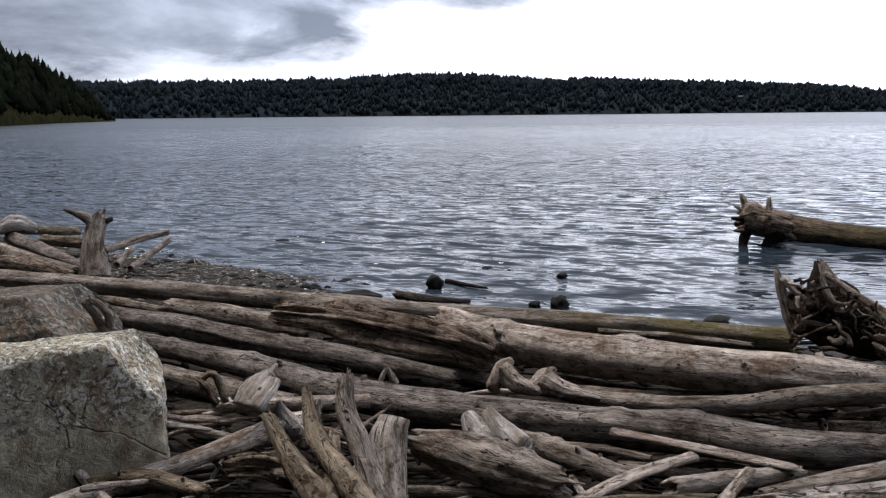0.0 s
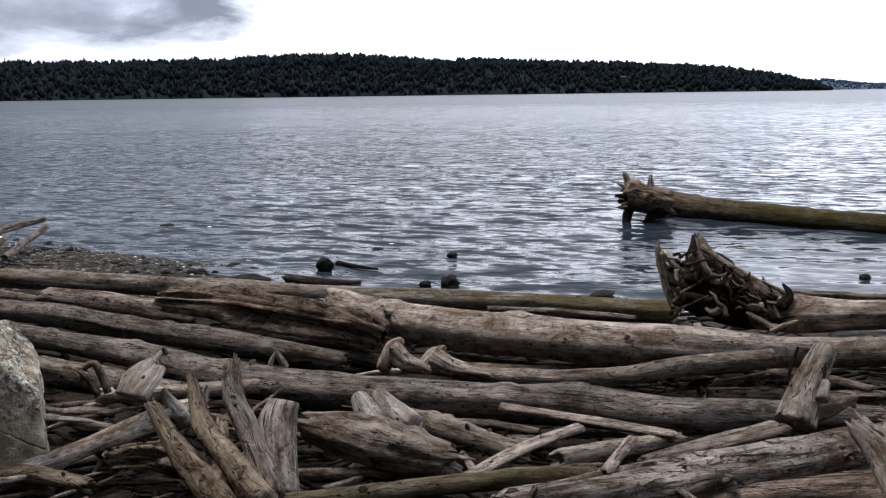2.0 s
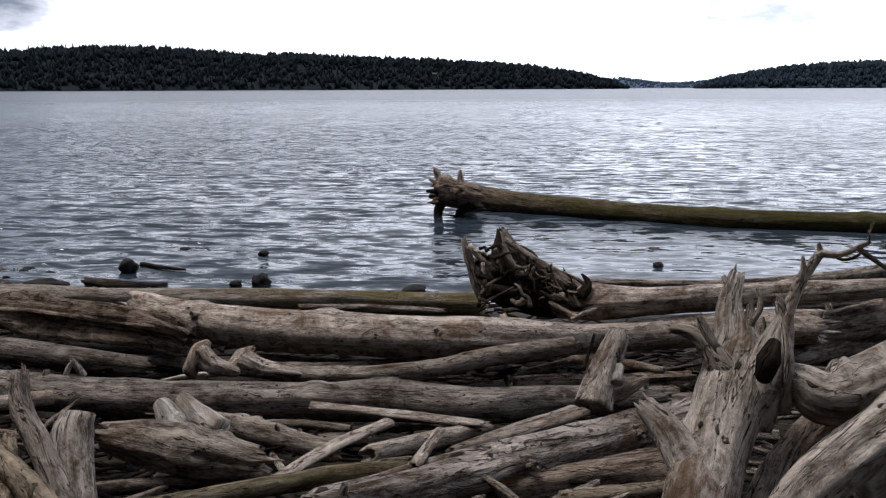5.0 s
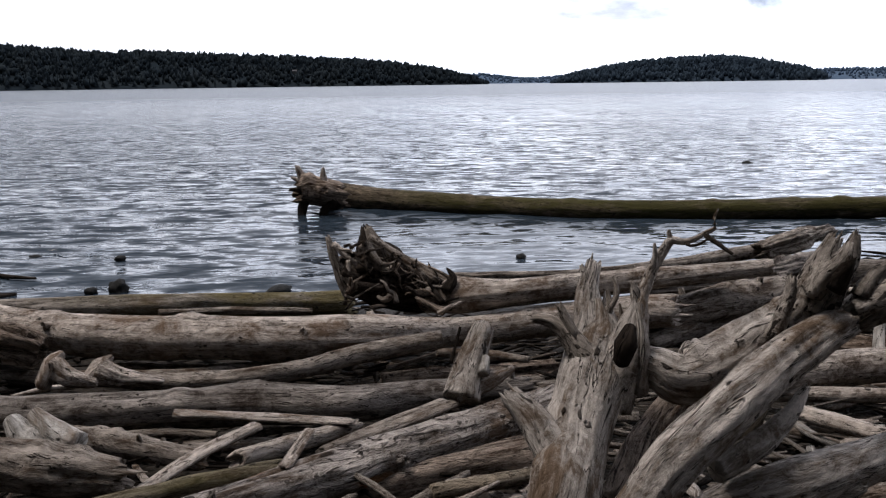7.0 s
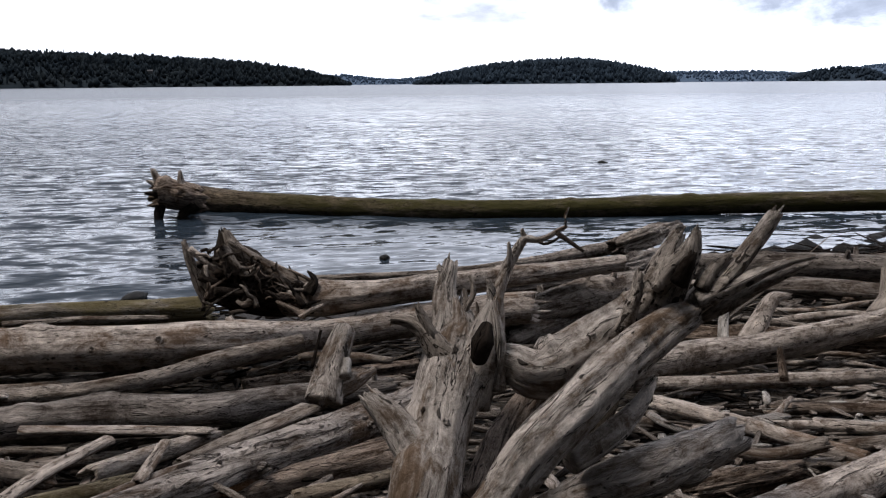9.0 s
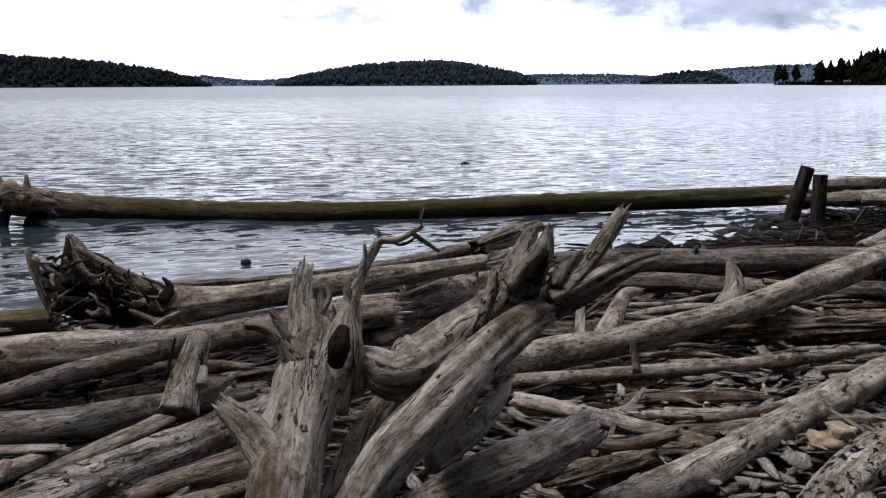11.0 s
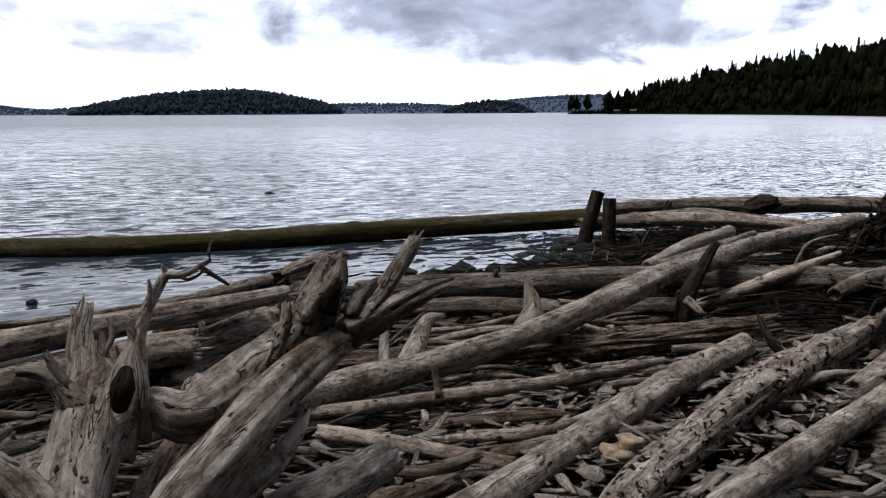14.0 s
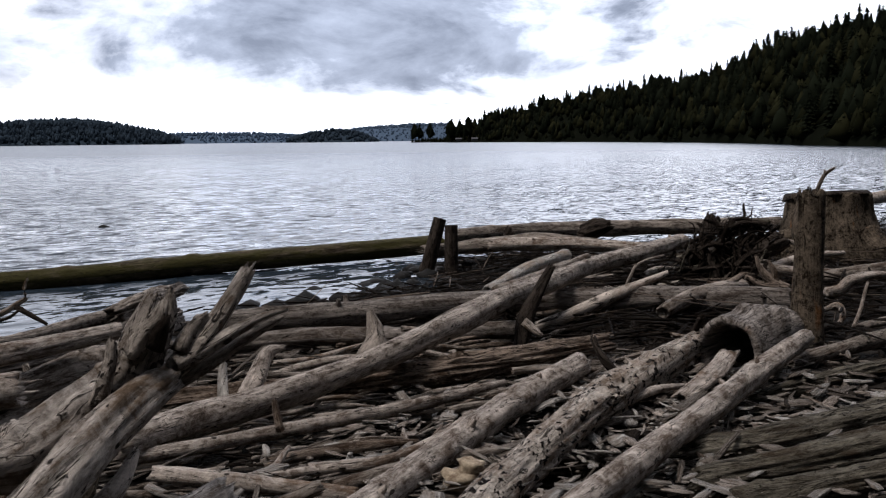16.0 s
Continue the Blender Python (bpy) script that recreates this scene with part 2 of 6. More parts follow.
def concrete(name, light, dark, grime, crusted):
    """Old cast concrete: olive-grey, stained brown, cracked, its crumbled upper part crusted with pale and dark lichen."""
    m, g, b = material(name)
    ob = g.n("ShaderNodeTexCoord").outputs["Object"]
    z = g.n("ShaderNodeSeparateXYZ", ins={0: ob}).outputs[2]
    wide, mid, fine = g.noise(ob, 3.0, 6, 0.65), g.noise(ob, 11.0, 7, 0.7, 0.6), g.noise(ob, 60.0, 5, 0.7)
    c = g.mix(g.ramp(wide, [(0.4, 0.0), (0.6, 1.0)]), dark, light)
    c = g.mix(g.math("MULTIPLY", g.ramp(mid, [(0.48, 0.0), (0.6, 1.0)]), grime), c, tuple(0.42 * x for x in dark))
    rust = g.ramp(g.noise(g.scaled(ob, (5.0, 5.0, 3.2)), 1.0, 7, 0.7), [(0.49, 0.0), (0.6, 1.0)])
    c = g.mix(g.math("MULTIPLY", rust, 0.75), c, (0.15, 0.088, 0.05))
    edge = g.math("ADD", z, g.math("MULTIPLY", g.math("SUBTRACT", wide, 0.5), 0.16))
    top = g.math("MINIMUM", g.math("MAXIMUM", g.math("MULTIPLY", g.math("SUBTRACT", edge, -0.015), 45.0), 0.0), 1.0)
    crust = g.ramp(g.noise(ob, 22.0, 5, 0.7, 0.6), [(0.5, 0.0), (0.55, 1.0)])
    black = g.ramp(g.noise(ob, 30.0, 6, 0.7, 0.8), [(0.53, 0.0), (0.58, 1.0)])
    c = g.mix(g.math("MULTIPLY", g.math("MULTIPLY", crust, top), 0.8), c, crusted)
    c = g.mix(g.math("MULTIPLY", g.math("MULTIPLY", black, g.math("ADD", 0.25, g.math("MULTIPLY", top, 0.6))), 0.9), c, (0.035, 0.033, 0.028))
    bent = g.n("ShaderNodeVectorMath", operation="ADD", ins={0: ob, 1: g.scaled(g.n("ShaderNodeTexNoise", ins={"Vector": ob, "Scale": 5.0, "Detail": 5.0}).outputs["Color"], (0.22, 0.22, 0.22))}).outputs[0]
    cells = g.n("ShaderNodeTexVoronoi", ins={"Vector": bent, "Scale": 1.3})
    cells.feature = "DISTANCE_TO_EDGE"
    crack = g.math("MULTIPLY", g.ramp(cells.outputs["Distance"], [(0.0, 1.0), (0.009, 0.0)]), g.ramp(g.noise(ob, 2.6, 3, 0.6), [(0.42, 0.0), (0.56, 1.0)]))
    c = g.mix(g.math("MULTIPLY", crack, 0.35), c, (0.02, 0.016, 0.012))
    c = g.mix(g.math("MULTIPLY", g.ramp(fine, [(0.4, 0.0), (0.7, 1.0)]), 0.45), c, (0.07, 0.066, 0.05))
    g.put(b, "Base Color", c)
    g.put(b, "Roughness", 0.9)
    g.put(b, "Specular IOR Level", 0.1)
    h = g.math("ADD", g.math("MULTIPLY", g.math("MULTIPLY", crust, top), 0.5), g.math("ADD", g.math("MULTIPLY", mid, 0.9), g.math("MULTIPLY", fine, 0.35)))
    h = g.math("SUBTRACT", h, g.math("MULTIPLY", crack, 0.6))
    g.put(b, "Normal", g.n("ShaderNodeBump", ins={"Strength": 1.0, "Distance": 0.03, "Height": h}).outputs[0])
    return m


CONCRETE = concrete("lichened_concrete", (0.56, 0.515, 0.40), (0.31, 0.285, 0.215), 0.6, (0.62, 0.605, 0.55))
BLACKENED = concrete("blackened_concrete", (0.17, 0.15, 0.125), (0.055, 0.048, 0.04), 0.7, (0.24, 0.23, 0.205))
ROCK = stony("dark_wet_rock", (0.022, 0.021, 0.020), (0.007, 0.007, 0.007), rough=0.75)
PEBBLE = stony("pebble", (0.24, 0.225, 0.21), (0.05, 0.047, 0.043), scale=14.0, bump=0.004)
OCHRE = stony("ochre_stone", (0.46, 0.38, 0.28), (0.15, 0.105, 0.07), scale=16.0)


def beach_material():
    m, g, b = material("beach_gravel")
    p = g.n("ShaderNodeNewGeometry").outputs["Position"]
    cell = g.n("ShaderNodeTexVoronoi", ins={"Vector": p, "Scale": 26.0})
    big = g.noise(p, 0.9, 6, 0.6)
    grain = g.noise(p, 60.0, 4, 0.7)
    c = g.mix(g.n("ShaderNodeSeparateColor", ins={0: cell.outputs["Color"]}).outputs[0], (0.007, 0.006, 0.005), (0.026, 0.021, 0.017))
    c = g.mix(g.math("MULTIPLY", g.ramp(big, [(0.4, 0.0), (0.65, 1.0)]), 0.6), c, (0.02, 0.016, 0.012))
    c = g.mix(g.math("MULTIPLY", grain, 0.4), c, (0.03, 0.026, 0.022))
    z = g.n("ShaderNodeSeparateXYZ", ins={0: p}).outputs[2]
    wet = g.ramp(z, [(0.0, 1.0), (0.12, 0.0)])
    c = g.mix(g.math("MULTIPLY", wet, 0.6), c, (0.025, 0.023, 0.022))
    g.put(b, "Base Color", c)
    g.put(b, "Roughness", g.math("SUBTRACT", 0.9, g.math("MULTIPLY", wet, 0.25)))
    g.put(b, "Specular IOR Level", 0.06)
    h = g.math("ADD", g.math("MULTIPLY", cell.outputs["Distance"], -1.0), g.math("MULTIPLY", grain, 0.3))
    g.put(b, "Normal", g.n("ShaderNodeBump", ins={"Strength": 0.9, "Distance": 0.03, "Height": h}).outputs[0])
    return m


def water_material():
    """Sea water whose facets tilt in long-crested ripples; each facet reflects its own piece of sky, near or far."""
    m, g, b = material("sea_water")
    geo = g.n("ShaderNodeNewGeometry").outputs
    p = geo["Position"]
    g.put(b, "Base Color", (0.018, 0.026, 0.036, 1))
    g.put(b, "Roughness", 0.09)
    g.put(b, "IOR", 1.333)

    onshore = 25.0  # the wind blows in along this azimuth, the crests lie across it

    def ripple(turn, along, across, detail, rough=0.5, bend=0.3):
        q = g.n("ShaderNodeVectorRotate", ins={"Vector": p, "Angle": radians(onshore + turn)})
        q.rotation_type = "Z_AXIS"
        return g.noise(g.scaled(q.outputs[0], (along, across, 0.0)), 1.0, detail, rough, bend)

    def tilt(layers):
        total = None
        for turn, along, across, steep, detail in layers:
            one = g.math("MULTIPLY", g.math("SUBTRACT", ripple(turn, along, across, detail), 0.5), steep)
            total = one if total is None else g.math("ADD", total, one)
        return total

    ahead = tilt(((-6, 0.75, 1.8, 0.8, 2), (9, 1.6, 3.9, 1.15, 2), (-14, 3.4, 7.5, 0.7, 2), (14, 0.12, 0.35, 0.35, 2), (4, 6.0, 17.0, 0.3, 1)))
    beside = tilt(((30, 1.3, 2.4, 0.35, 2), (10, 5.0, 8.0, 0.2, 1)))
    gust = g.ramp(g.noise(g.scaled(p, (0.05, 0.11, 0.0)), 1.0, 4, 0.6), [(0.3, 0.6), (0.62, 1.05)])
    c, s = math.cos(radians(onshore)), math.sin(radians(onshore))
    sx = g.math("ADD", g.math("MULTIPLY", beside, c), g.math("MULTIPLY", ahead, s))
    sy = g.math("SUBTRACT", g.math("MULTIPLY", ahead, c), g.math("MULTIPLY", beside, s))
    lean = g.n("ShaderNodeCombineXYZ", ins={0: g.math("MULTIPLY", sx, gust), 1: g.math("MULTIPLY", sy, gust), 2: 0.0}).outputs[0]
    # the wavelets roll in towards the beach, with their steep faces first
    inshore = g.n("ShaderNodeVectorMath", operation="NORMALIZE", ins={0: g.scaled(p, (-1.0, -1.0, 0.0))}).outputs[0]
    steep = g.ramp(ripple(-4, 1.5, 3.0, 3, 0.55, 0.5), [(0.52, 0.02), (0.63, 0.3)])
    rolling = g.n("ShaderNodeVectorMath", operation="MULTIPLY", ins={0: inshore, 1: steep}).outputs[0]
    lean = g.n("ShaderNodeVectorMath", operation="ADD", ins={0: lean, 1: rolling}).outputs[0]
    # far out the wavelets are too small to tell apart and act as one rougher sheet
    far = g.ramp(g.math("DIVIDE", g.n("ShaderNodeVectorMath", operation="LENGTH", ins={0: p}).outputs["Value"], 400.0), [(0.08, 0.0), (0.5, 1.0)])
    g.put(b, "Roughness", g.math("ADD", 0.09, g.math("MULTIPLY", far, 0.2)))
    # calmer in the lee of the floating log
    where = g.n("ShaderNodeSeparateXYZ", ins={0: p}).outputs
    out = g.math("ADD", g.math("MULTIPLY", where[0], 0.588), g.math("MULTIPLY", where[1], 0.809))
    lee = g.math("MULTIPLY", g.math("SUBTRACT", 1.0, g.ramp(g.math("MULTIPLY", out, 0.05), [(0.73, 0.0), (0.79, 1.0)])), g.ramp(g.math("MULTIPLY", where[0], 0.1), [(0.25, 0.0), (0.5, 1.0)]))
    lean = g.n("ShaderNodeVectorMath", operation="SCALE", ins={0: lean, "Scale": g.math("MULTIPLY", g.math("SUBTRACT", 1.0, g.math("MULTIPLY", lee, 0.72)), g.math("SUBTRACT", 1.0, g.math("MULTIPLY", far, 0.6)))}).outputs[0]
    face = g.n("ShaderNodeVectorMath", operation="ADD", ins={0: geo["Normal"], 1: lean}).outputs[0]
    g.put(b, "Normal", g.n("ShaderNodeVectorMath", operation="NORMALIZE", ins={0: face}).outputs[0])
    return m


def leaf_material(name, light, dark, scale, leafy=0.5):
    m, g, b = material(name)
    p = g.n("ShaderNodeNewGeometry")
    a = g.noise(p.outputs["Position"], scale, 4, 0.6)
    isle = p.outputs["Random Per Island"]
    c = g.mix(g.math("ADD", g.ramp(a, [(0.36, 0.0), (0.64, 1.0 - leafy)]), g.math("MULTIPLY", isle, leafy)), dark, light)
    g.put(b, "Base Color", c)
    g.put(b, "Roughness", 0.9)
    g.put(b, "Specular IOR Level", 0.0)
    # thin leaves let light through
    thin = g.n("ShaderNodeBsdfTranslucent", ins={"Color": c})
    both = g.n("ShaderNodeMixShader", ins={0: 0.45, 1: b.outputs[0], 2: thin.outputs[0]})
    g.n("ShaderNodeOutputMaterial", ins={0: both.outputs[0]}).is_active_output = True
    return m


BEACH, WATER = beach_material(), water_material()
CONIFER = leaf_material("conifer_green", (0.017, 0.021, 0.013), (0.007, 0.009, 0.006), 0.05, 0.4)
BROADLEAF = leaf_material("dull_broadleaf", (0.030, 0.030, 0.015), (0.009, 0.011, 0.006), 0.03, 0.5)
# aerial haze is mixed into these three leaf colours, bluer with distance
FAR_WOODS = leaf_material("far_hazed_woods", (0.032, 0.040, 0.046), (0.021, 0.029, 0.037), 0.02, 0.12)
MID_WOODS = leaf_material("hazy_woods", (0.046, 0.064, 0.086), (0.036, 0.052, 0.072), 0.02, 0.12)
HAZE_WOODS = leaf_material("distant_hazed_woods", (0.110, 0.155, 0.225), (0.10, 0.145, 0.21), 0.02, 0.1)
HILL = leaf_material("hill_floor", (0.012, 0.014, 0.009), (0.006, 0.007, 0.005), 0.03)
TURF = leaf_material("dry_grass_slope", (0.05, 0.044, 0.02), (0.012, 0.013, 0.007), 0.4, 0.1)
PAINT = stony("weathered_grey_paint", (0.09, 0.09, 0.088), (0.06, 0.06, 0.06), scale=0.6)
FOAM = stony("sea_foam", (0.75, 0.76, 0.76), (0.5, 0.5, 0.5), scale=20.0)
SHINGLE = stony("dark_shingle", (0.09, 0.09, 0.095), (0.05, 0.05, 0.055), scale=0.8)


# ---- tools for building ----
def lattice(i, j, k):
    h = (i * 374761393 + j * 668265263 + k * 2147483647) & 0xFFFFFFFF
    h = ((h ^ (h >> 13)) * 1274126177) & 0xFFFFFFFF
    return ((h ^ (h >> 16)) & 0xFFFF) / 32767.5 - 1.0


def vnoise(x, y, z):
    """Smooth value noise from -1 to 1 on arrays."""
    x, y, z = np.broadcast_arrays(np.asarray(x, float), np.asarray(y, float), np.asarray(z, float))
    fl = [np.floor(a) for a in (x, y, z)]
    i, j, k = [a.astype(np.int64) for a in fl]
    u, v, w = [(d := a - b) * d * (3 - 2 * d) for a, b in zip((x, y, z), fl)]
    out = 0
    for a in (0, 1):
        for b in (0, 1):
            for c in (0, 1):
                out = out + lattice(i + a, j + b, k + c) * (u if a else 1 - u) * (v if b else 1 - v) * (w if c else 1 - w)
    return out


def fractal(x, y, z, octaves=3):
    return sum(vnoise(x * 2**o + 17 * o, y * 2**o + 5 * o, z * 2**o) / 2**o for o in range(octaves)) / 1.7


def mesh_of(name, verts, faces, mat, uvs=None, smooth=True):
    me = bpy.data.meshes.new(name)
    me.from_pydata([tuple(v) for v in verts] if not isinstance(verts, np.ndarray) else verts.tolist(), [], faces)
    if uvs is not None:
        me.uv_layers.new(name="uv").data.foreach_set("uv", np.asarray(uvs, np.float32).ravel())
    if smooth:
        me.polygons.foreach_set("use_smooth", np.ones(len(me.polygons), bool))
    me.materials.append(mat)
    me.validate()
    me.update()
    return me


def part(name, me, parent=None, label="", at=None):
    """Links a mesh as one object, under a thing or a part where one is given."""
    ob = new(name, me)
    if at is not None:
        ob.location = at
    if parent is not None:
        ob.parent = parent
    if label:
        ob["label"] = label
    return ob


def thing(name, at, label, category, group="", kind=""):
    """The empty at a thing's base that carries its parts."""
    ob = tagged(new(name), label, category, group, kind)
    ob.location = at
    return ob


def curve_through(points, radii, step):
    """A smooth line through a few points, with radii: positions, radii and length along it."""
    p, r = np.array(points, float), np.array(radii, float)
    q = np.vstack([2 * p[0] - p[1], p, 2 * p[-1] - p[-2]])
    s = np.concatenate([[r[0]], r, [r[-1]]])
    out, rad = [], []
    for i in range(1, len(q) - 2):
        n = max(2, int(np.linalg.norm(q[i + 1] - q[i]) / step))
        t = np.arange(n)[:, None] / n
        out.append(0.5 * (2 * q[i] + (q[i + 1] - q[i - 1]) * t + (2 * q[i - 1] - 5 * q[i] + 4 * q[i + 1] - q[i + 2]) * t**2 + (3 * q[i] - q[i - 1] - 3 * q[i + 1] + q[i + 2]) * t**3))
        rad.append(s[i] + (s[i + 1] - s[i]) * t[:, 0])
    out.append(p[-1:])
    rad.append(r[-1:])
    out, rad = np.vstack(out), np.concatenate(rad)
    return out, rad, np.concatenate([[0], np.cumsum(np.linalg.norm(np.diff(out, axis=0), axis=1))])


def limb(name, points, radii, mat, seed, ends="bb", rough=1.0, flat=1.0, knots=0, n=18, origin=None, step=None, furrow=0.0, layers=0.0):
    """The mesh of a log, stick or root: a tapered tube with furrows, dents and knots. ends: b broken, c cut, h blunt, r rounded, o hollow.
    flat squeezes its height. Returns the mesh in coordinates about origin."""
    base = np.array(points[0] if origin is None else origin, float)
    rmean = float(np.mean(radii))
    line, rad, along = curve_through(points, radii, step or max(0.025, rmean * 0.45))
    tan = np.gradient(line, axis=0)
    tan /= np.linalg.norm(tan, axis=1)[:, None] + 1e-9
    ref = np.array([0, 0, 1.0]) if abs(tan[:, 2]).mean() < 0.8 else np.array([0.3, 1.0, 0])
    side = np.cross(tan, ref)
    side /= np.linalg.norm(side, axis=1)[:, None]
    up = np.cross(side, tan)
    th = np.arange(n) / n * 2 * math.pi
    c, s = np.cos(th)[None], np.sin(th)[None]
    a = along[:, None]
    sd = seed * 7.31
    k = 1 / max(rmean, 0.03)
    shape = 1 + 0.16 * rough * fractal(a * 0.25 * k + sd, c * 0.9 + sd, s * 0.9, 2)
    shape += 0.09 * rough * vnoise(a * 0.12 * k + sd, c * 3.2, s * 3.2 + sd) + 0.05 * rough * vnoise(a * 0.3 * k, c * 7.5 + sd, s * 7.5)
    if furrow:
        groove = 1 - np.abs(vnoise(a * 0.10 * k + sd, c * 3.0, s * 3.0 + sd))
        finer = 1 - np.abs(vnoise(a * 0.2 * k + sd, c * 6.5, s * 6.5 + sd))
        shape -= furrow * groove**5 + furrow * 0.5 * finer**4
    if layers:
        h = 3.0 * vnoise(a * 0.16 * k + sd, c * 2.6 + sd, s * 2.6) + 1.6 * vnoise(a * 0.5 * k, c * 5.5, s * 5.5 + sd)
        f = h - np.floor(h)
        shape = shape + layers * (np.floor(h) + f**7 * 0.9 + 0.25 * f)
    rng = random.Random(seed)
    for _ in range(knots):
        ka, kt, kw = rng.uniform(0.1, 0.9) * along[-1], rng.uniform(0.2, 2.9), rng.uniform(0.3, 0.55)
        d2 = ((a - ka) / (rmean * kw)) ** 2 + (np.minimum(abs(th - kt), 2 * math.pi - abs(th - kt))[None] / kw) ** 2
        shape += rng.uniform(0.15, 0.32) * np.exp(-d2) - 0.22 * np.exp(-d2 * 6)
    R = rad[:, None] * shape
    sway = rmean * 0.12 * rough
    mid = line + side * (vnoise(along * 0.1 * k + sd, 3.3, sd) * sway)[:, None] + up * (vnoise(along * 0.1 * k, 9.1, sd + 4) * sway)[:, None]
    V = mid[:, None] + side[:, None] * (R * c)[..., None] + up[:, None] * (R * s * flat)[..., None]
    rings = [V[i] for i in range(len(V))]
    ulen = [np.full(n, x) for x in along]
    for w, kind in enumerate(ends):
        i = 0 if w == 0 else -1
        out = -tan[0] if w == 0 else tan[-1]
        r, m, ring = rad[i], mid[i], rings[i].copy()
        new_rings = []
        if kind == "b":
            jag = fractal(np.cos(th) * 2.2 + sd + w, np.sin(th) * 2.2, sd, 3)
            rings[i] = ring + out * (jag * r * 1.3)[:, None]
            for f, d in ((0.8, 0.25), (0.5, -0.25), (0.2, -0.5)):
                j2 = vnoise(np.cos(th) * 3 + f * 9, np.sin(th) * 3, sd + w * 3)
                new_rings.append(m + (ring - m) * f + out * ((jag * (1.0 if f > 0.6 else 0.5) + j2 * 0.5) * r + d * r)[:, None])
        elif kind in "cr":
            for f, d in (((0.93, 0.05), (0.55, 0.06), (0.2, 0.06)) if kind == "c" else ((0.92, 0.35), (0.7, 0.65), (0.35, 0.85))):
                new_rings.append(m + (ring - m) * f + out * (d * r))
        elif kind == "o":
            for f, d in ((0.86, 0.08), (0.74, -0.1), (0.66, -1.2), (0.6, -3.0), (0.3, -3.4)):
                new_rings.append(m + (ring - m) * f + out * (d * r))
        else:
            new_rings += [m + (ring - m) * f for f in (0.6, 0.2)]
        extra = [np.full(n, along[i] + (q + 1) * r * 0.25 * (1 if w else -1)) for q in range(len(new_rings))]
        if w == 0:
            rings, ulen = new_rings[::-1] + rings, extra[::-1] + ulen
        else:
            rings, ulen = rings + new_rings, ulen + extra
    m = len(rings)
    V = np.concatenate([np.vstack(rings), [rings[0].mean(0)], [rings[-1].mean(0)]]) - base
    faces, uvs = [], []
    vv = np.arange(n + 1) / n * 2 * math.pi * rmean
    for i in range(m - 1):
        u0, u1 = ulen[i], ulen[i + 1]
        for j in range(n):
            j2 = (j + 1) % n
            faces.append((i * n + j, i * n + j2, (i + 1) * n + j2, (i + 1) * n + j))
            uvs += [(u0[j], vv[j]), (u0[j2], vv[j + 1]), (u1[j2], vv[j + 1]), (u1[j], vv[j])]
    for j in range(n):
        j2 = (j + 1) % n
        faces.append((m * n, j2, j))
        uvs += [(ulen[0][0], 0), (ulen[0][0], vv[j + 1]), (ulen[0][0], vv[j])]
        faces.append((m * n + 1, (m - 1) * n + j, (m - 1) * n + j2))
        uvs += [(ulen[-1][0], 0), (ulen[-1][0], vv[j]), (ulen[-1][0], vv[j + 1])]
    return mesh_of(name, V, faces, mat, uvs)


def lump(name, size, mat, seed, rough=0.2, square=2.0, n=3, freq=1.5):
    """A stone: a rounded block of that size (square over 2 makes it boxier), dented by noise."""
    bm = bmesh.new()
    bmesh.ops.create_icosphere(bm, subdivisions=n, radius=1.0)
    co = np.array([v.co for v in bm.verts])
    faces = [tuple(v.index for v in f.verts) for f in bm.faces]
    bm.free()
    norm = (np.abs(co) ** square).sum(1) ** (1 / square)
    co = co / norm[:, None]
    co *= (1 + rough * fractal(co[:, 0] * freq + seed * 3.7, co[:, 1] * freq, co[:, 2] * freq + seed, 3))[:, None]
    return mesh_of(name, co * np.array(size) / 2, faces, mat)


SHORE = np.array([(-150, 110), (-60, 45), (-20, 28), (-9, 18.5), (-4.3, 14.8), (-2, 13), (-1.1, 11.5), (1.4, 10.3), (3, 9.2), (4.2, 8.2), (5.5, 7.9), (7.2, 8.1), (8.6, 8.3), (10, 7.6), (11.6, 6.9), (13.2, 6.6), (14.4, 7.8), (16, 7.9), (22, 3.8), (40, -8), (150, -60)], float)


def shore_distance(x, y):
    """Metres from the water's edge, positive on land."""
    x, y = np.asarray(x, float), np.asarray(y, float)
    best, sign = np.full(x.shape, 1e9), np.ones(x.shape)
    for a, b in zip(SHORE[:-1], SHORE[1:]):
        ab = b - a
        t = np.clip(((x - a[0]) * ab[0] + (y - a[1]) * ab[1]) / (ab @ ab), 0, 1)
        d = np.hypot(x - a[0] - ab[0] * t, y - a[1] - ab[1] * t)
        c = ab[0] * (y - a[1]) - ab[1] * (x - a[0])
        near = d < best
        best, sign = np.where(near, d, best), np.where(near, np.where(c < 0, 1.0, -1.0), sign)
    return best * sign


def ground_height(x, y):
    return np.interp(shore_distance(x, y), [-40, 0, 9.5, 12, 40], [-3.2, 0, 0.52, 0.58, 1.2])


# ---- ground, water and far shores ----
def polar_sheet(name, mat, radii, azimuths, height, closed):
    """One sheet in rings round the camera's stand."""
    r, a = np.meshgrid(radii, azimuths, indexing="ij")
    x, y = r * np.sin(a), r * np.cos(a)
    z = height(x, y, r)
    v = np.stack([x, y, z], -1).reshape(-1, 3)
    m, n = r.shape
    i, j = np.meshgrid(np.arange(m - 1), np.arange(n if closed else n - 1), indexing="ij")
    j2 = (j + 1) % n
    f = np.stack([i * n + j, (i + 1) * n + j, (i + 1) * n + j2, i * n + j2], -1).reshape(-1, 4)
    me = mesh_of(name, v, f[:, ::-1].tolist(), mat)
    return me


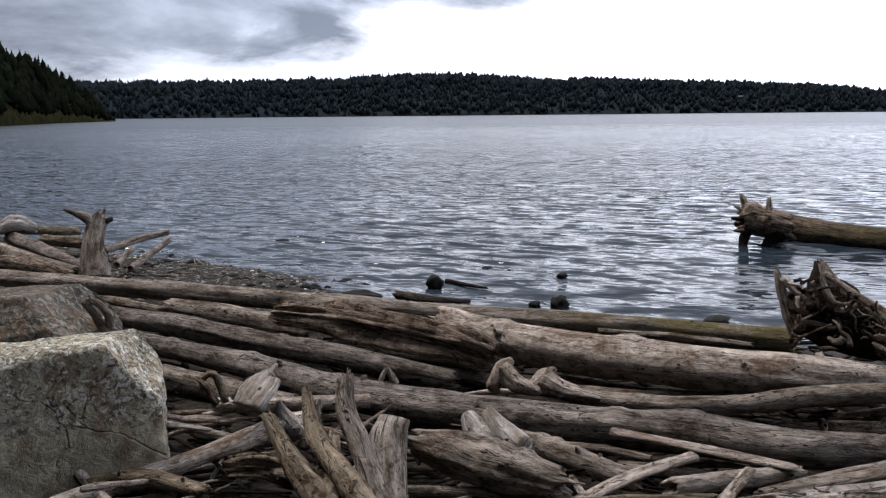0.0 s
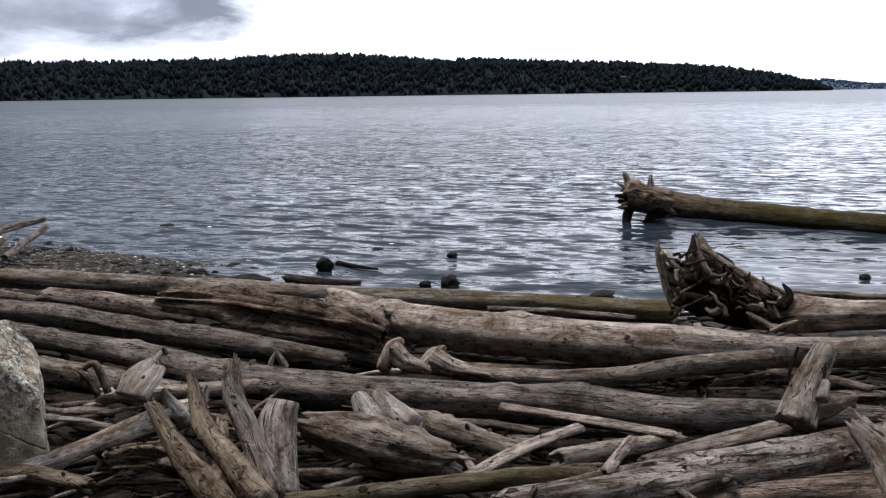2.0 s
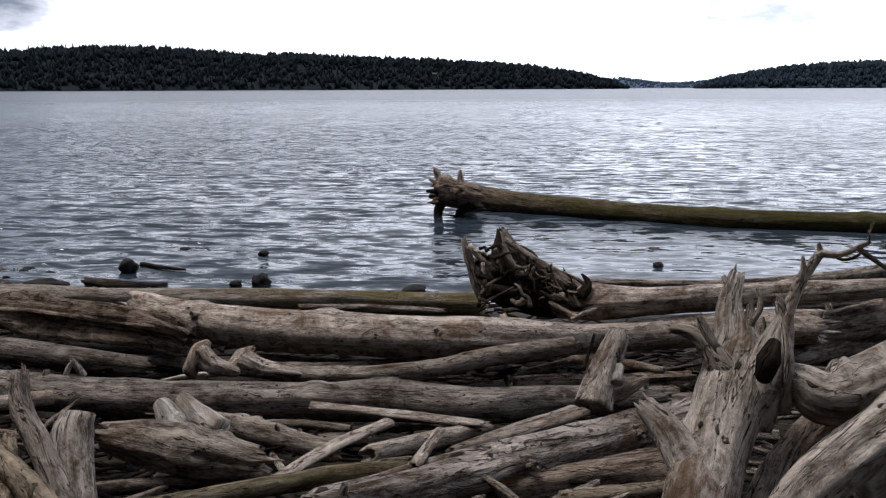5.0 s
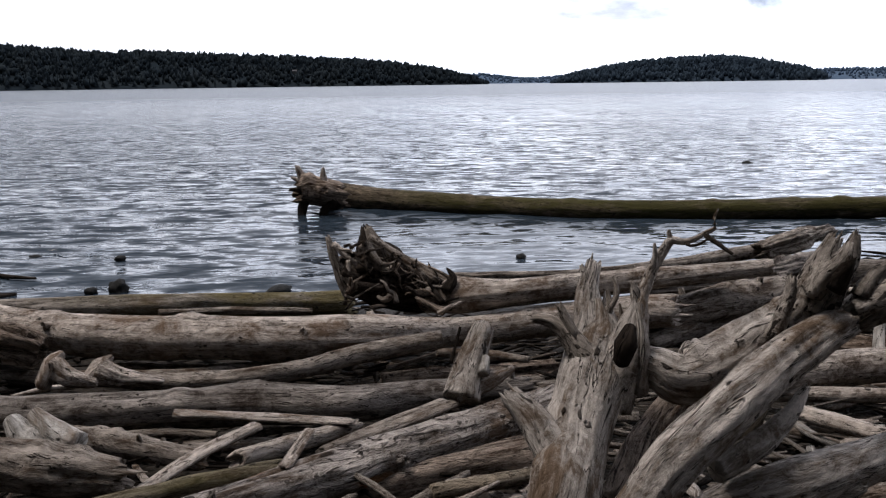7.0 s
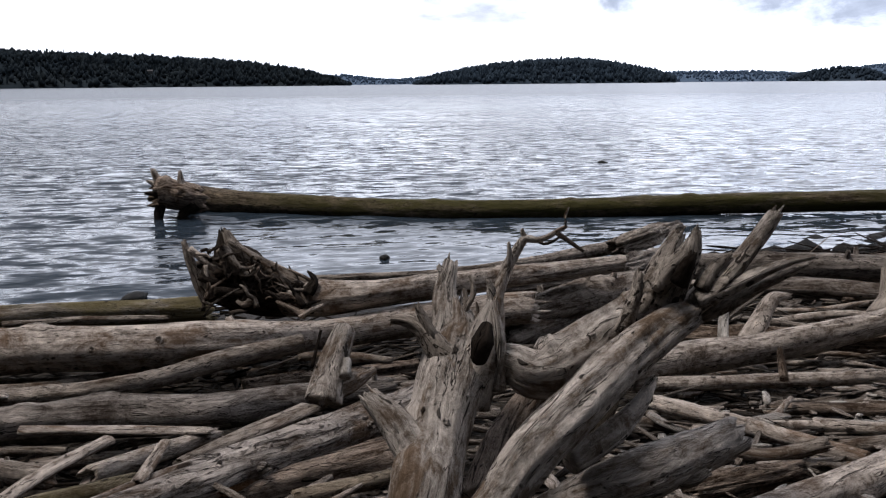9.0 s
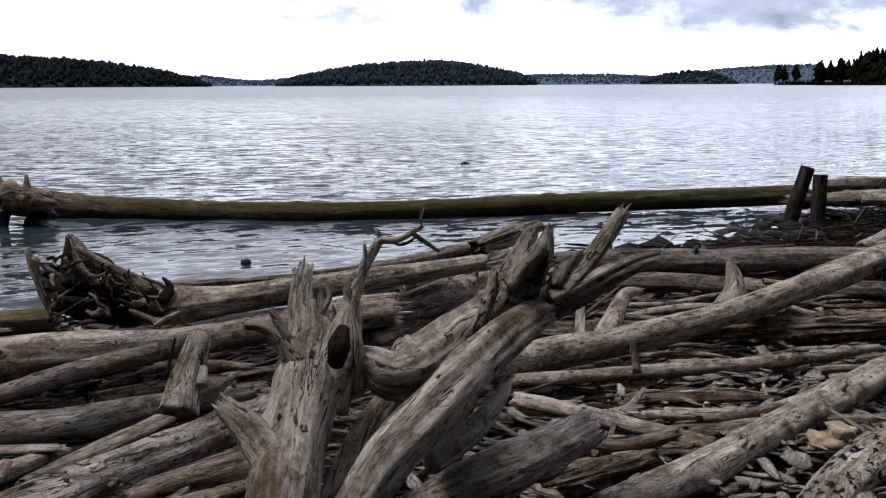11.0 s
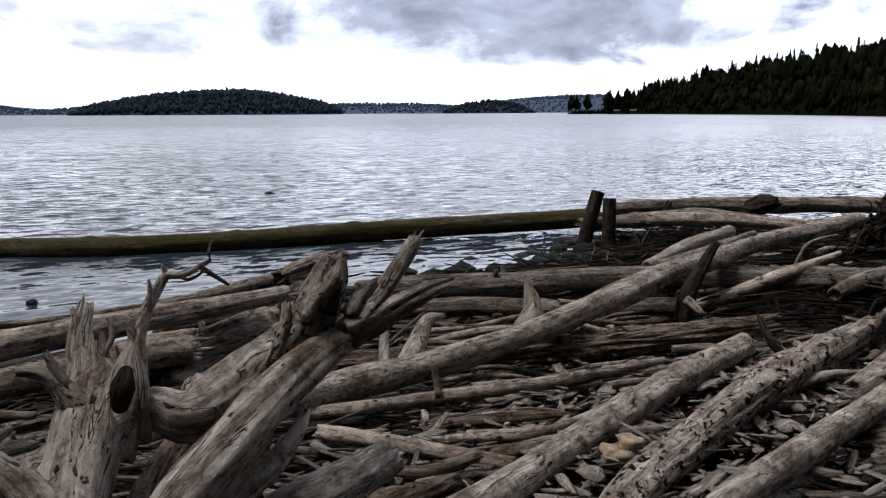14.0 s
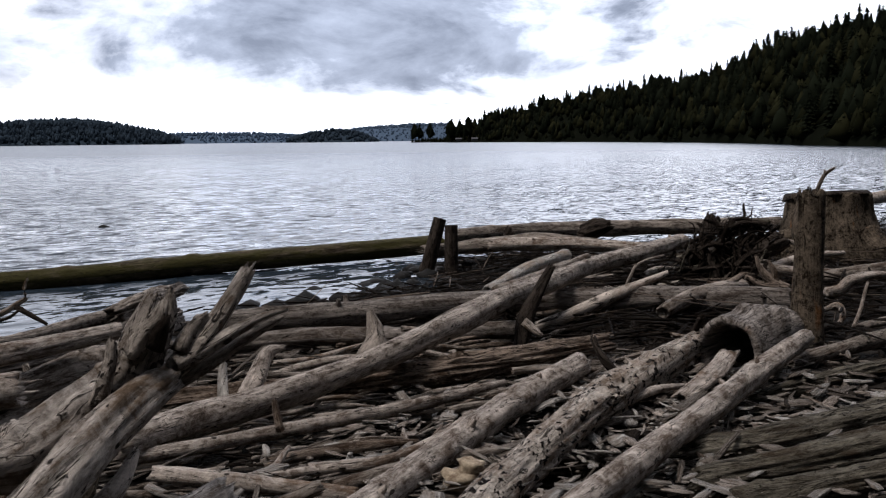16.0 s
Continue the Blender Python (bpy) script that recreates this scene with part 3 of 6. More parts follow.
def ground_shape(x, y, r):
    z = ground_height(x, y)
    bumps = 0.05 * fractal(x * 0.6, y * 0.6, 0.5, 3) + 0.015 * vnoise(x * 5, y * 5, 2.5)
    return z + bumps * np.clip((14 - r) / 6, 0.15, 1) * np.clip(z / 0.15, 0.3, 1)


ring = np.concatenate([np.linspace(0.05, 22, 190), np.geomspace(22.4, 4700, 60)])
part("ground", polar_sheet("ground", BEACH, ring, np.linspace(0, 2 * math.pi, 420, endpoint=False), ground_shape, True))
tagged(bpy.data.objects["ground"], "dark gravel beach sloping down into the sea", "beach", kind="structure")


def wave_shape(x, y, r):
    """Long-crested wavelets; the short ones fade out with distance."""
    step = r * r / 4200 + 0.01
    gust = np.clip(0.85 + 0.55 * fractal(x * 0.09, y * 0.16, 8.5, 2), 0.3, 1.5) * np.clip(r / 13, 0.45, 1)
    z = 0
    for turn, across, along, amp in ((-20, 0.5, 0.13, 0.03), (-12, 0.95, 0.28, 0.045), (-35, 1.5, 0.45, 0.045), (-22, 2.2, 0.7, 0.042), (-30, 3.4, 1.1, 0.026), (-14, 5.0, 1.7, 0.013)):
        c, s = math.cos(radians(turn)), math.sin(radians(turn))
        n = vnoise((x * c + y * s) * along + 40, (y * c - x * s) * across + 70, across * 9.0)
        z = z + amp * (0.5 - 1.5 * np.abs(n)) * np.clip(1.25 - 2.4 * np.maximum(across * step, along * r * 0.0037), 0, 1)
    lee = np.clip((15.6 - 0.588 * x - 0.809 * y) / 1.2, 0, 1) * np.clip((x - 2.5) / 2.5, 0, 1)
    return z * gust * 0.5 * (1 - 0.7 * lee) * np.clip((130 - r) / 70, 0, 1) - 0.01


ring = np.concatenate([3740 / np.linspace(570, 24, 620), np.geomspace(158, 4700, 50)])
turns = np.concatenate([np.linspace(radians(-75), radians(-29), 30), np.linspace(radians(-28.8), radians(92), 560), np.linspace(radians(93), radians(125), 20)])
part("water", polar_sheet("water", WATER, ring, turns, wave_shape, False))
tagged(bpy.data.objects["water"], "grey rippled sea water reflecting the cloudy sky", "water", kind="structure")


def conifer_shape(rng, tiers, points):
    """Vertices and triangles of one conifer of height 1: ragged skirts round a tapering stem."""
    v, f = [(0, 0, 1.0)], []
    for k in range(tiers):
        t = k / tiers
        top, low = 1.02 - t * 0.86, 1.02 - (t + 1.35 / tiers) * 0.86
        wide = 0.045 + 0.15 * (t + 0.5 / tiers) * rng.uniform(0.8, 1.15)
        a0 = rng.uniform(0, 6)
        i0 = len(v)
        v.append((rng.uniform(-0.01, 0.01), rng.uniform(-0.01, 0.01), min(1.0, top)))
        for j in range(points * 2):
            a = a0 + j * math.pi / points
            r = wide * (rng.uniform(0.75, 1.3) if j % 2 == 0 else rng.uniform(0.35, 0.6))
            v.append((r * math.cos(a), r * math.sin(a), low + (rng.uniform(-0.04, 0.01) if j % 2 == 0 else 0.03)))
        f += [(i0, i0 + 1 + j, i0 + 1 + (j + 1) % (points * 2)) for j in range(points * 2)]
    return np.array(v), f


def bushy_shape(rng, tufts, leaf=1.0, fine=1):
    """One full-crowned tree of height 1: a lumpy tapering crown with small leaf clumps standing out of it."""
    bm = bmesh.new()
    bmesh.ops.create_icosphere(bm, subdivisions=fine, radius=1.0)
    v = np.array([q.co for q in bm.verts])
    f = [tuple(q.index for q in t.verts) for t in bm.faces]
    bm.free()
    seed = rng.uniform(0, 90)
    r = 1 + 0.35 * vnoise(v[:, 0] * 1.7 + seed, v[:, 1] * 1.7, v[:, 2] * 1.7) + 0.3 * vnoise(v[:, 0] * 4, v[:, 1] * 4 + seed, v[:, 2] * 4)
    v = v * r[:, None]
    taper = np.clip(0.85 - 0.62 * v[:, 2], 0.12, 1.4) * 0.24
    v = np.stack([v[:, 0] * taper, v[:, 1] * taper, 0.52 + 0.46 * v[:, 2]], -1)
    skin = len(v)
    v = list(v)
    for _ in range(tufts):
        c = v[rng.randrange(skin)] * np.array([1, 1, 1]) + np.array([rng.gauss(0, 0.03) for _ in range(3)])
        i0, s = len(v), rng.uniform(0.02, 0.055) * leaf
        for _ in range(4):
            d = np.array([rng.gauss(0, 1) for _ in range(3)])
            v.append(c + d / np.linalg.norm(d) * s)
        f += [(i0, i0 + 1, i0 + 2), (i0, i0 + 2, i0 + 3), (i0, i0 + 3, i0 + 1), (i0 + 1, i0 + 3, i0 + 2)]
    return np.array(v), f


def forest(name, spots, shapes, mat, label, seed):
    """Many trees joined in one mesh; spots are x, y, z, height, girth."""
    rng = random.Random(seed)
    vs, fs, n = [], [], 0
    for x, y, z, h, girth in spots:
        v, f = shapes[rng.randrange(len(shapes))]
        a = rng.uniform(0, 6.28)
        w = np.empty_like(v)
        w[:, 0] = (v[:, 0] * math.cos(a) - v[:, 1] * math.sin(a)) * h * girth + x
        w[:, 1] = (v[:, 0] * math.sin(a) + v[:, 1] * math.cos(a)) * h * girth + y
        w[:, 2] = v[:, 2] * h + z
        vs.append(w)
        fs += [tuple(i + n for i in q) for q in f]
        n += len(v)
    ob = part(name, mesh_of(name, np.vstack(vs), fs, mat, smooth=any(shapes is q for q in (ROUND, PUFF))))
    return tagged(ob, label, "forest", kind="stuff")


rng = random.Random(11)
FINE = [conifer_shape(rng, 11, 6) for _ in range(6)]
PLAIN = [conifer_shape(rng, 6, 4) for _ in range(6)]
COARSE = [conifer_shape(rng, 3, 3) for _ in range(5)]
ROUND = [bushy_shape(rng, 70, 0.8) for _ in range(8)]
PUFF = [bushy_shape(rng, 2, 1.0) for _ in range(8)]


def hill(name, skyline, near, depth, tree, count, shapes, mat, label, seed, soft=(), steep=0.8, bare=0.0, floor=None):
    """A wooded hill in the sea. skyline: degrees of azimuth and tangent of the treetops' elevation; near: azimuth and metres to its waterline;
    depth: metres from waterline to crest; tree: height of its trees."""
    rng = random.Random(seed)
    az = np.radians([s[0] for s in skyline])
    el = [s[1] for s in skyline]
    naz, nr = np.radians([s[0] for s in near]), [s[1] for s in near]

    def at(a, s):
        r = np.interp(a, naz, nr) + s * depth
        crest_r = np.interp(a, naz, nr) + depth
        crest = np.maximum(np.interp(a, az, el) * crest_r + 2.2 - tree * 0.9, 0.3)
        z = crest * np.where(s < 1, np.clip(s, 0, 1) ** steep, 1 - (s - 1) * 0.5) + 0.6 * (s > 0)
        return r * np.sin(a), r * np.cos(a), z + np.where((s > 0.05), fractal(a * 60 + seed, s * 3, 1.5, 3) * crest * 0.06, 0)

    n = 90
    a, s = np.meshgrid(np.linspace(az[0], az[-1], n), np.array([-0.02, 0.0, 0.03, 0.1, 0.25, 0.4, 0.6, 0.8, 1.0, 1.3, 1.8]), indexing="ij")
    x, y, z = at(a, s)
    z = np.where(s < 0, -2.5, z)
    m = s.shape[1]
    i, j = np.meshgrid(np.arange(n - 1), np.arange(m - 1), indexing="ij")
    f = np.stack([i * m + j, (i + 1) * m + j, (i + 1) * m + j + 1, i * m + j + 1], -1).reshape(-1, 4)
    tagged(part(name + "_hill", mesh_of(name, np.stack([x, y, z], -1).reshape(-1, 3), f[:, ::-1].tolist(), floor or (mat if mat in (HAZE_WOODS, MID_WOODS, FAR_WOODS) else HILL))), label + " rising from the sea", "hill", kind="structure")
    for k, (sh, mt, share, tall, girth) in enumerate([(shapes, mat, 1.0, 1.0, 1.0), *soft]):
        spots = []
        for _ in range(int(count * share)):
            q = rng.uniform(az[0], az[-1])
            w = rng.choice((rng.uniform(0.0, 1.1), rng.uniform(0.75, 1.15))) if k == 0 else rng.uniform(0.0, 1.05)
            w = max(w, bare * rng.uniform(0.7, 1.3))
            px, py, pz = at(np.float64(q), np.float64(w))
            lean = np.interp(q, az, el) * math.hypot(px, py) / tree
            h = tree * tall * rng.choice((rng.uniform(0.4, 0.8), rng.uniform(0.6, 1.0))) * min(1.0, max(0.25, lean))
            spots.append((float(px), float(py), float(pz) - 0.6, h, girth * rng.uniform(0.9, 2.0)))
        forest(name + "_woods", spots, sh, mt, label + (" of dark conifers" if any(sh is q for q in (FINE, PLAIN, COARSE)) else " of dull green broadleaf trees"), seed + k)


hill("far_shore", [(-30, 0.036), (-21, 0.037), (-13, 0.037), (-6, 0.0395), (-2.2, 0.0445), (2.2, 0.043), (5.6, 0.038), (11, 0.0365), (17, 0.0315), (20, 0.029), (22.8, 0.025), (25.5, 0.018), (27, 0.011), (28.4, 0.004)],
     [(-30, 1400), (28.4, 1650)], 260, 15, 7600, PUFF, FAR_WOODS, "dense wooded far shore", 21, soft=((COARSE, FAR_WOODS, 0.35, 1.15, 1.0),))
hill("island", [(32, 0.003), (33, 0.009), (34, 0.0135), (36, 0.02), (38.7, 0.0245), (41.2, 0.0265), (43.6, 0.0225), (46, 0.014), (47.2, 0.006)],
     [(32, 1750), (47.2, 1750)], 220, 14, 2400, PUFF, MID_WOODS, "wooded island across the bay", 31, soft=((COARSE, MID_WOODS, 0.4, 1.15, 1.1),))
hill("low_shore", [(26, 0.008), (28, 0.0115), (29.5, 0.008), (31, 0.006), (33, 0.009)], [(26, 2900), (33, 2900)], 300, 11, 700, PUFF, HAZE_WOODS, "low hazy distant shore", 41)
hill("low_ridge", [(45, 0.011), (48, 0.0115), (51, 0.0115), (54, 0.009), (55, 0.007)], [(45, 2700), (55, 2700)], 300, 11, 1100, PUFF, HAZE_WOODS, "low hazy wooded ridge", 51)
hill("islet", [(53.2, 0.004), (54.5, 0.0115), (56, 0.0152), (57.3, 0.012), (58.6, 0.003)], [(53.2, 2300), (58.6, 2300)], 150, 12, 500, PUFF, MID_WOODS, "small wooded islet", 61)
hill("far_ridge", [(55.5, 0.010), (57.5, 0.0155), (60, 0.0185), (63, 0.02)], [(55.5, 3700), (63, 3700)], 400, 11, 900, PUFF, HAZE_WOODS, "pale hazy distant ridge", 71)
hill("west_headland", [(-33, 0.085), (-27, 0.078), (-24.5, 0.07), (-23.2, 0.065), (-21.5, 0.05), (-20.2, 0.035), (-19.2, 0.014), (-18.6, 0.003)],
     [(-33, 250), (-24.5, 300), (-18.6, 560)], 70, 10, 110, PLAIN, CONIFER, "wooded headland", 81, soft=((ROUND, CONIFER, 6.0, 0.95, 0.8),), bare=0.07, floor=TURF)
hill("east_headland", [(60.5, 0.002), (61, 0.005), (62.4, 0.006), (63.9, 0.0224), (65.6, 0.0348), (67.9, 0.0448), (69.6, 0.0513), (71.2, 0.0566), (72.8, 0.0602), (74.4, 0.0648), (76.0, 0.0682), (77.5, 0.0727), (78.8, 0.0788), (79.7, 0.0904), (80.8, 0.0996), (82.0, 0.1076), (83.4, 0.1141), (85.1, 0.1189), (86.5, 0.1259), (90, 0.15), (100, 0.18), (112, 0.2)],
     [(60.5, 1050), (64, 900), (70, 680), (75, 500), (83, 250), (90, 175), (112, 110)], 120, 13, 900, FINE, CONIFER, "steep wooded headland", 91, soft=((ROUND, BROADLEAF, 1.7, 0.75, 0.9), (ROUND, CONIFER, 0.8, 1.0, 0.7)), steep=0.9)
# unseen bluff, added to block low sky light from behind
hill("bank", [(112, 0.2), (140, 0.5), (180, 0.72), (220, 0.68), (260, 0.5), (300, 0.25), (318, 0.12)], [(112, 42), (140, 24), (180, 18), (220, 20), (260, 30), (300, 70), (318, 120)], 26, 10, 420, PUFF, BROADLEAF, "unseen wooded bluff added behind the beach", 95)


def house(at, size, turn, label):
    """A small far house: walls, a pitched roof and dark windows."""
    w, dp, h = size
    ob = thing("house", at, label, "house", "houses on the far shores")
    ob.rotation_euler = (0, 0, radians(turn))
    v = [(x * w / 2, y * dp / 2, z) for z in (0, h) for x, y in ((-1, -1), (1, -1), (1, 1), (-1, 1))] + [(-w / 2, 0, h * 1.5), (w / 2, 0, h * 1.5)]
    part("wall", mesh_of("wall", v, [(0, 1, 5, 4), (1, 2, 6, 5), (2, 3, 7, 6), (3, 0, 4, 7), (4, 7, 8), (5, 9, 6)], PAINT, smooth=False), ob)
    e = 0.5
    r = [(-w / 2 - e, -dp / 2 - e, h * 0.95), (w / 2 + e, -dp / 2 - e, h * 0.95), (w / 2 + e, 0, h * 1.55), (-w / 2 - e, 0, h * 1.55), (w / 2 + e, dp / 2 + e, h * 0.95), (-w / 2 - e, dp / 2 + e, h * 0.95)]
    r += [(x, y, z + 0.3) for x, y, z in r]
    part("roof", mesh_of("roof", r, [(6, 7, 8, 9), (9, 8, 10, 11), (0, 3, 2, 1), (3, 5, 4, 2), (0, 1, 7, 6), (5, 11, 10, 4), (1, 2, 8, 7), (2, 4, 10, 8), (0, 6, 9, 3), (3, 9, 11, 5)], SHINGLE, smooth=False), ob)
    for x in (-0.28, 0.05, 0.3):
        q = [(x * w - 0.5, -dp / 2 - 0.05, h * 0.35), (x * w + 0.5, -dp / 2 - 0.05, h * 0.35), (x * w + 0.5, -dp / 2 - 0.05, h * 0.8), (x * w - 0.5, -dp / 2 - 0.05, h * 0.8)]
        q += [(a, b + 0.1, c) for a, b, c in q]
        part("window", mesh_of("window", q, [(0, 1, 2, 3), (0, 4, 5, 1), (1, 5, 6, 2), (2, 6, 7, 3), (3, 7, 4, 0)], SHINGLE, smooth=False), ob)


house((450, 1463, 20), (7, 6, 4), -17, "small pale house among trees on the far shore")
house((812, 408, 1.0), (5, 4, 1.9), -62, "low pale house at the tip of the headland")
house((772, 372, 1.0), (5, 4, 2.0), -62, "grey beach house at the foot of the headland")


def tree(az, far, height, girth, seed, label):
    """A lone tree: a tapered trunk with limbs and a ragged crown of many clumps."""
    ob = thing("tree", (far * math.sin(radians(az)), far * math.cos(radians(az)), 0.8), label, "tree", "trees at the tip of the headland")
    rng = random.Random(seed)
    part("trunk", limb("trunk", [(0, 0, -1), (0.1, 0, height * 0.4), (0, 0.1, height * 0.9)], [height * 0.025, height * 0.02, height * 0.006], WOOD["dark"], seed, "hb", n=7, origin=(0, 0, 0), step=2.0), ob)
    for _ in range(5):
        a, h = rng.uniform(0, 6.28), height * rng.uniform(0.3, 0.75)
        q = height * 0.2 * girth
        part("limb", limb("limb", [(0, 0, h), (q * 0.5 * math.cos(a), q * 0.5 * math.sin(a), h + 0.8), (q * math.cos(a), q * math.sin(a), h + 1.2)], [0.2, 0.14, 0.06], WOOD["dark"], seed, "hb", n=5, origin=(0, 0, 0), step=1.5), ob)
    v, f = bushy_shape(rng, 220, 1.1, 2)
    part("crown", mesh_of("crown", v * np.array([height * girth, height * girth, height * 0.85]) + np.array([0, 0, height * 0.15]), f, CONIFER, smooth=False), ob)


for k, (az, far, height, girth) in enumerate(((60.75, 1000, 19, 0.9), (61.0, 1010, 17, 1.0), (61.65, 990, 20, 0.8), (62.9, 940, 23, 0.9), (63.4, 930, 21, 0.8), (63.9, 900, 24, 0.8))):
    tree(az, far, height, girth, 60 + k, "dark tree standing at the tip of the headland")


# ---- the drift pile ----
def driftwood(name, points, radii, mat, ends, label, category, looks, seed):
    """One log, plank or stick of the pile, with the stubs of its broken branches."""
    r = sum(radii) / len(radii)
    knots = 6 if "knots" in looks else 2 if r > 0.06 else 0
    me = limb(name, points, radii, WOOD[mat], seed, ends, rough=1.6 if "rough" in looks and mat != "slab" else 1.0, flat=0.45 if "flat" in looks else 1.0,
              knots=knots, n=64 if "rough" in looks else 40 if "bark" in mat else 26 if r > 0.07 else 14, furrow=0.08 if mat == "slab" else 0.2 if "rough" in looks else 0.14 if "bark" in mat else 0.06,
              layers=0.06 if mat == "slab" else 0.11 if "rough" in looks else 0.03 if "bark" in mat else 0.0, step=0.03 if "rough" in looks and r > 0.06 else None)
    ob = tagged(part(name, me, at=points[0]), label, category, category + "s of the drift pile")
    rng = random.Random(seed + 500)
    for w, kind in enumerate(ends):
        if kind == "b" and r > 0.05 and "flat" not in looks:
            i, j = (0, 1) if w == 0 else (-1, -2)
            end, rr = Vector(points[i]) - Vector(points[0]), radii[i]
            out = (Vector(points[i]) - Vector(points[j])).normalized()
            for _ in range(3):
                a = rng.uniform(0, 6.28)
                off = (out.cross(Vector((0, 0, 1))).normalized() * math.cos(a) + Vector((0, 0, math.sin(a)))) * rr * rng.uniform(0.3, 0.8)
                q = [end + off - out * rr * 0.8, end + off * 1.02 + out * rr * 0.3, end + off * 1.1 + out * rr * rng.uniform(0.7, 1.6)]
                part("splinter", limb("splinter", q, [rr * 0.26, rr * 0.2, rr * 0.05], WOOD[mat], seed + 3, "hb", n=7, flat=0.5, origin=(0, 0, 0), step=0.04), ob)
    if "knots" in looks:
        for _ in range(3):
            i = rng.randrange(len(points) - 1)
            t, a = rng.uniform(0.2, 0.8), rng.uniform(0.1, 0.9)
            p = Vector(points[i]).lerp(Vector(points[i + 1]), t) - Vector(points[0])
            side = (Vector(points[i + 1]) - Vector(points[i])).cross(Vector((0, 0, 1))).normalized()
            d = side * math.cos(a * math.pi) + Vector((0, 0, math.sin(a * math.pi)))
            rr = radii[i] * (1 - t) + radii[i + 1] * t
            q = [p + d * rr * 0.5, p + d * rr * 0.95, p + d * rr * rng.uniform(1.12, 1.4)]
            part("branch_stub", limb("branch_stub", q, [rr * 0.3, rr * 0.24, rr * 0.16], WOOD[mat], seed + 9, "hb", n=10, origin=(0, 0, 0), step=0.02), ob)
    return ob


def branched(name, at, label, category, pieces, seed, group=""):
    """A stump or trunk of several limbs: pieces are part name, material, ends, roughness, then points with radii."""
    ob = thing(name, at, label, category, group)
    for k, (pn, mat, ends, rough, *pts) in enumerate(pieces):
        p, r = [q for q in pts[0::2]], [q for q in pts[1::2]]
        big = max(r) > 0.07
        me = limb(pn, p, r, WOOD[mat], seed + k, ends, rough=rough * 0.6, knots=5 if max(r) > 0.09 else 0, n=48 if big else 16, origin=at, step=0.022 if big else None,
                  furrow=0.025, layers=(0.011 if mat in ("snag", "gnarl") else 0.016 if big else 0.03) * rough)
        piece = part(pn, me, ob)
        if ends[1] == "b" and r[-1] > 0.011:
            rng = random.Random(seed * 7 + k)
            end, rr = Vector(p[-1]) - Vector(at), min(r[-1], 0.06)
            out = (Vector(p[-1]) - Vector(p[-2])).normalized()
            side = out.orthogonal().normalized()
            for q in range(3):
                a = rng.uniform(0, 6.28)
                off = (side * math.cos(a) + out.cross(side) * math.sin(a)) * rr * rng.uniform(0.3, 0.75)
                tip = end + off * 1.15 + out * rr * rng.uniform(0.6, 1.6)
                part("splinter", limb("splinter", [end + off - out * rr * 0.9, end + off + out * rr * 0.3, tip], [rr * 0.34, rr * 0.26, rr * 0.06], WOOD[mat], seed + q, "hb", n=7, flat=0.6, origin=(0, 0, 0), step=0.03), piece)
    return ob


def root_plate(parent, origin, outline, toward, count, mats, seed, thick, size=(0.1, 0.3), curl=0.38):
    """Short roots matted over an upright plate: they wander inside its outline, one over another."""
    rng = random.Random(seed)
    c = [Vector(p) for p in outline]
    mid = sum(c, Vector()) / len(c)
    toward = Vector(toward).normalized()
    for k in range(count):
        i = rng.randrange(len(c))
        a, b = c[i], c[(i + 1) % len(c)]
        u, v = sorted((rng.random(), rng.random()))
        p = mid * u + a * (v - u) + b * (1 - v)
        d = Vector([rng.gauss(0, 1) for _ in range(3)]).normalized() + Vector((0, 0, rng.choice((-0.8, 0.8))))
        r, length, depth = thick * rng.choice((0.5, 0.7, 1.0, 1.0, 1.6, 2.6)), rng.uniform(*size), rng.uniform(0.0, 0.16)
        pts = []
        for s in range(5):
            pts.append(p + toward * (depth + 0.01 * math.sin(s * 1.6 + k)))
            d = d + Vector([rng.gauss(0, curl) for _ in range(3)])
            d = (d - toward * d.dot(toward)).normalized()
            p = p + d * length / 4
            p.z = max(p.z, origin[2] + 0.02)
            p = p.lerp(mid, 0.13)
        part("root", limb("root", pts, [r * f for f in (1.3, 1.2, 1.0, 0.85, 0.5)], WOOD[rng.choice(mats)], seed + k, "hb", n=7, rough=2.2, flat=0.8, origin=origin, step=0.02), parent)


driftwood("long_log", [(-8.68, 12.13, 0.48), (-4.74, 10.14, 0.52), (-2.10, 9.15, 0.49), (-0.43, 8.36, 0.48), (1.05, 8.12, 0.41), (2.93, 7.92, 0.28)], [0.094, 0.094, 0.098, 0.100, 0.097, 0.105], "tide", "hb", "long straight grey driftwood log with olive algae at its far end", "log", "moss", 1)
driftwood("log", [(-2.62, 9.02, 0.39), (-1.89, 8.64, 0.38), (-1.08, 7.95, 0.37)], [0.092, 0.104, 0.100], "grey", "bh", "weathered grey log wedged under a long log", "log", "", 2)
driftwood("rotten_log", [(-1.34, 7.81, 0.56), (-0.84, 7.53, 0.57), (-0.28, 7.08, 0.56), (0.18, 6.72, 0.53), (0.33, 6.64, 0.48)], [0.105, 0.13, 0.145, 0.15, 0.135], "brown", "bo", "rotten split brown log chunk with a splintered broken face", "log", "rough", 3)
driftwood("log", [(-0.00, 7.78, 0.52), (0.33, 7.26, 0.52), (0.72, 6.81, 0.53), (1.28, 6.36, 0.54), (2.21, 5.95, 0.52), (3.05, 6.01, 0.44), (3.65, 5.91, 0.45), (4.21, 5.77, 0.47), (4.69, 5.61, 0.48)], [0.103, 0.131, 0.152, 0.161, 0.155, 0.109, 0.121, 0.124, 0.131], "pale", "bb", "thick pale grey log with dark knots and a flared butt", "log", "knots", 4)
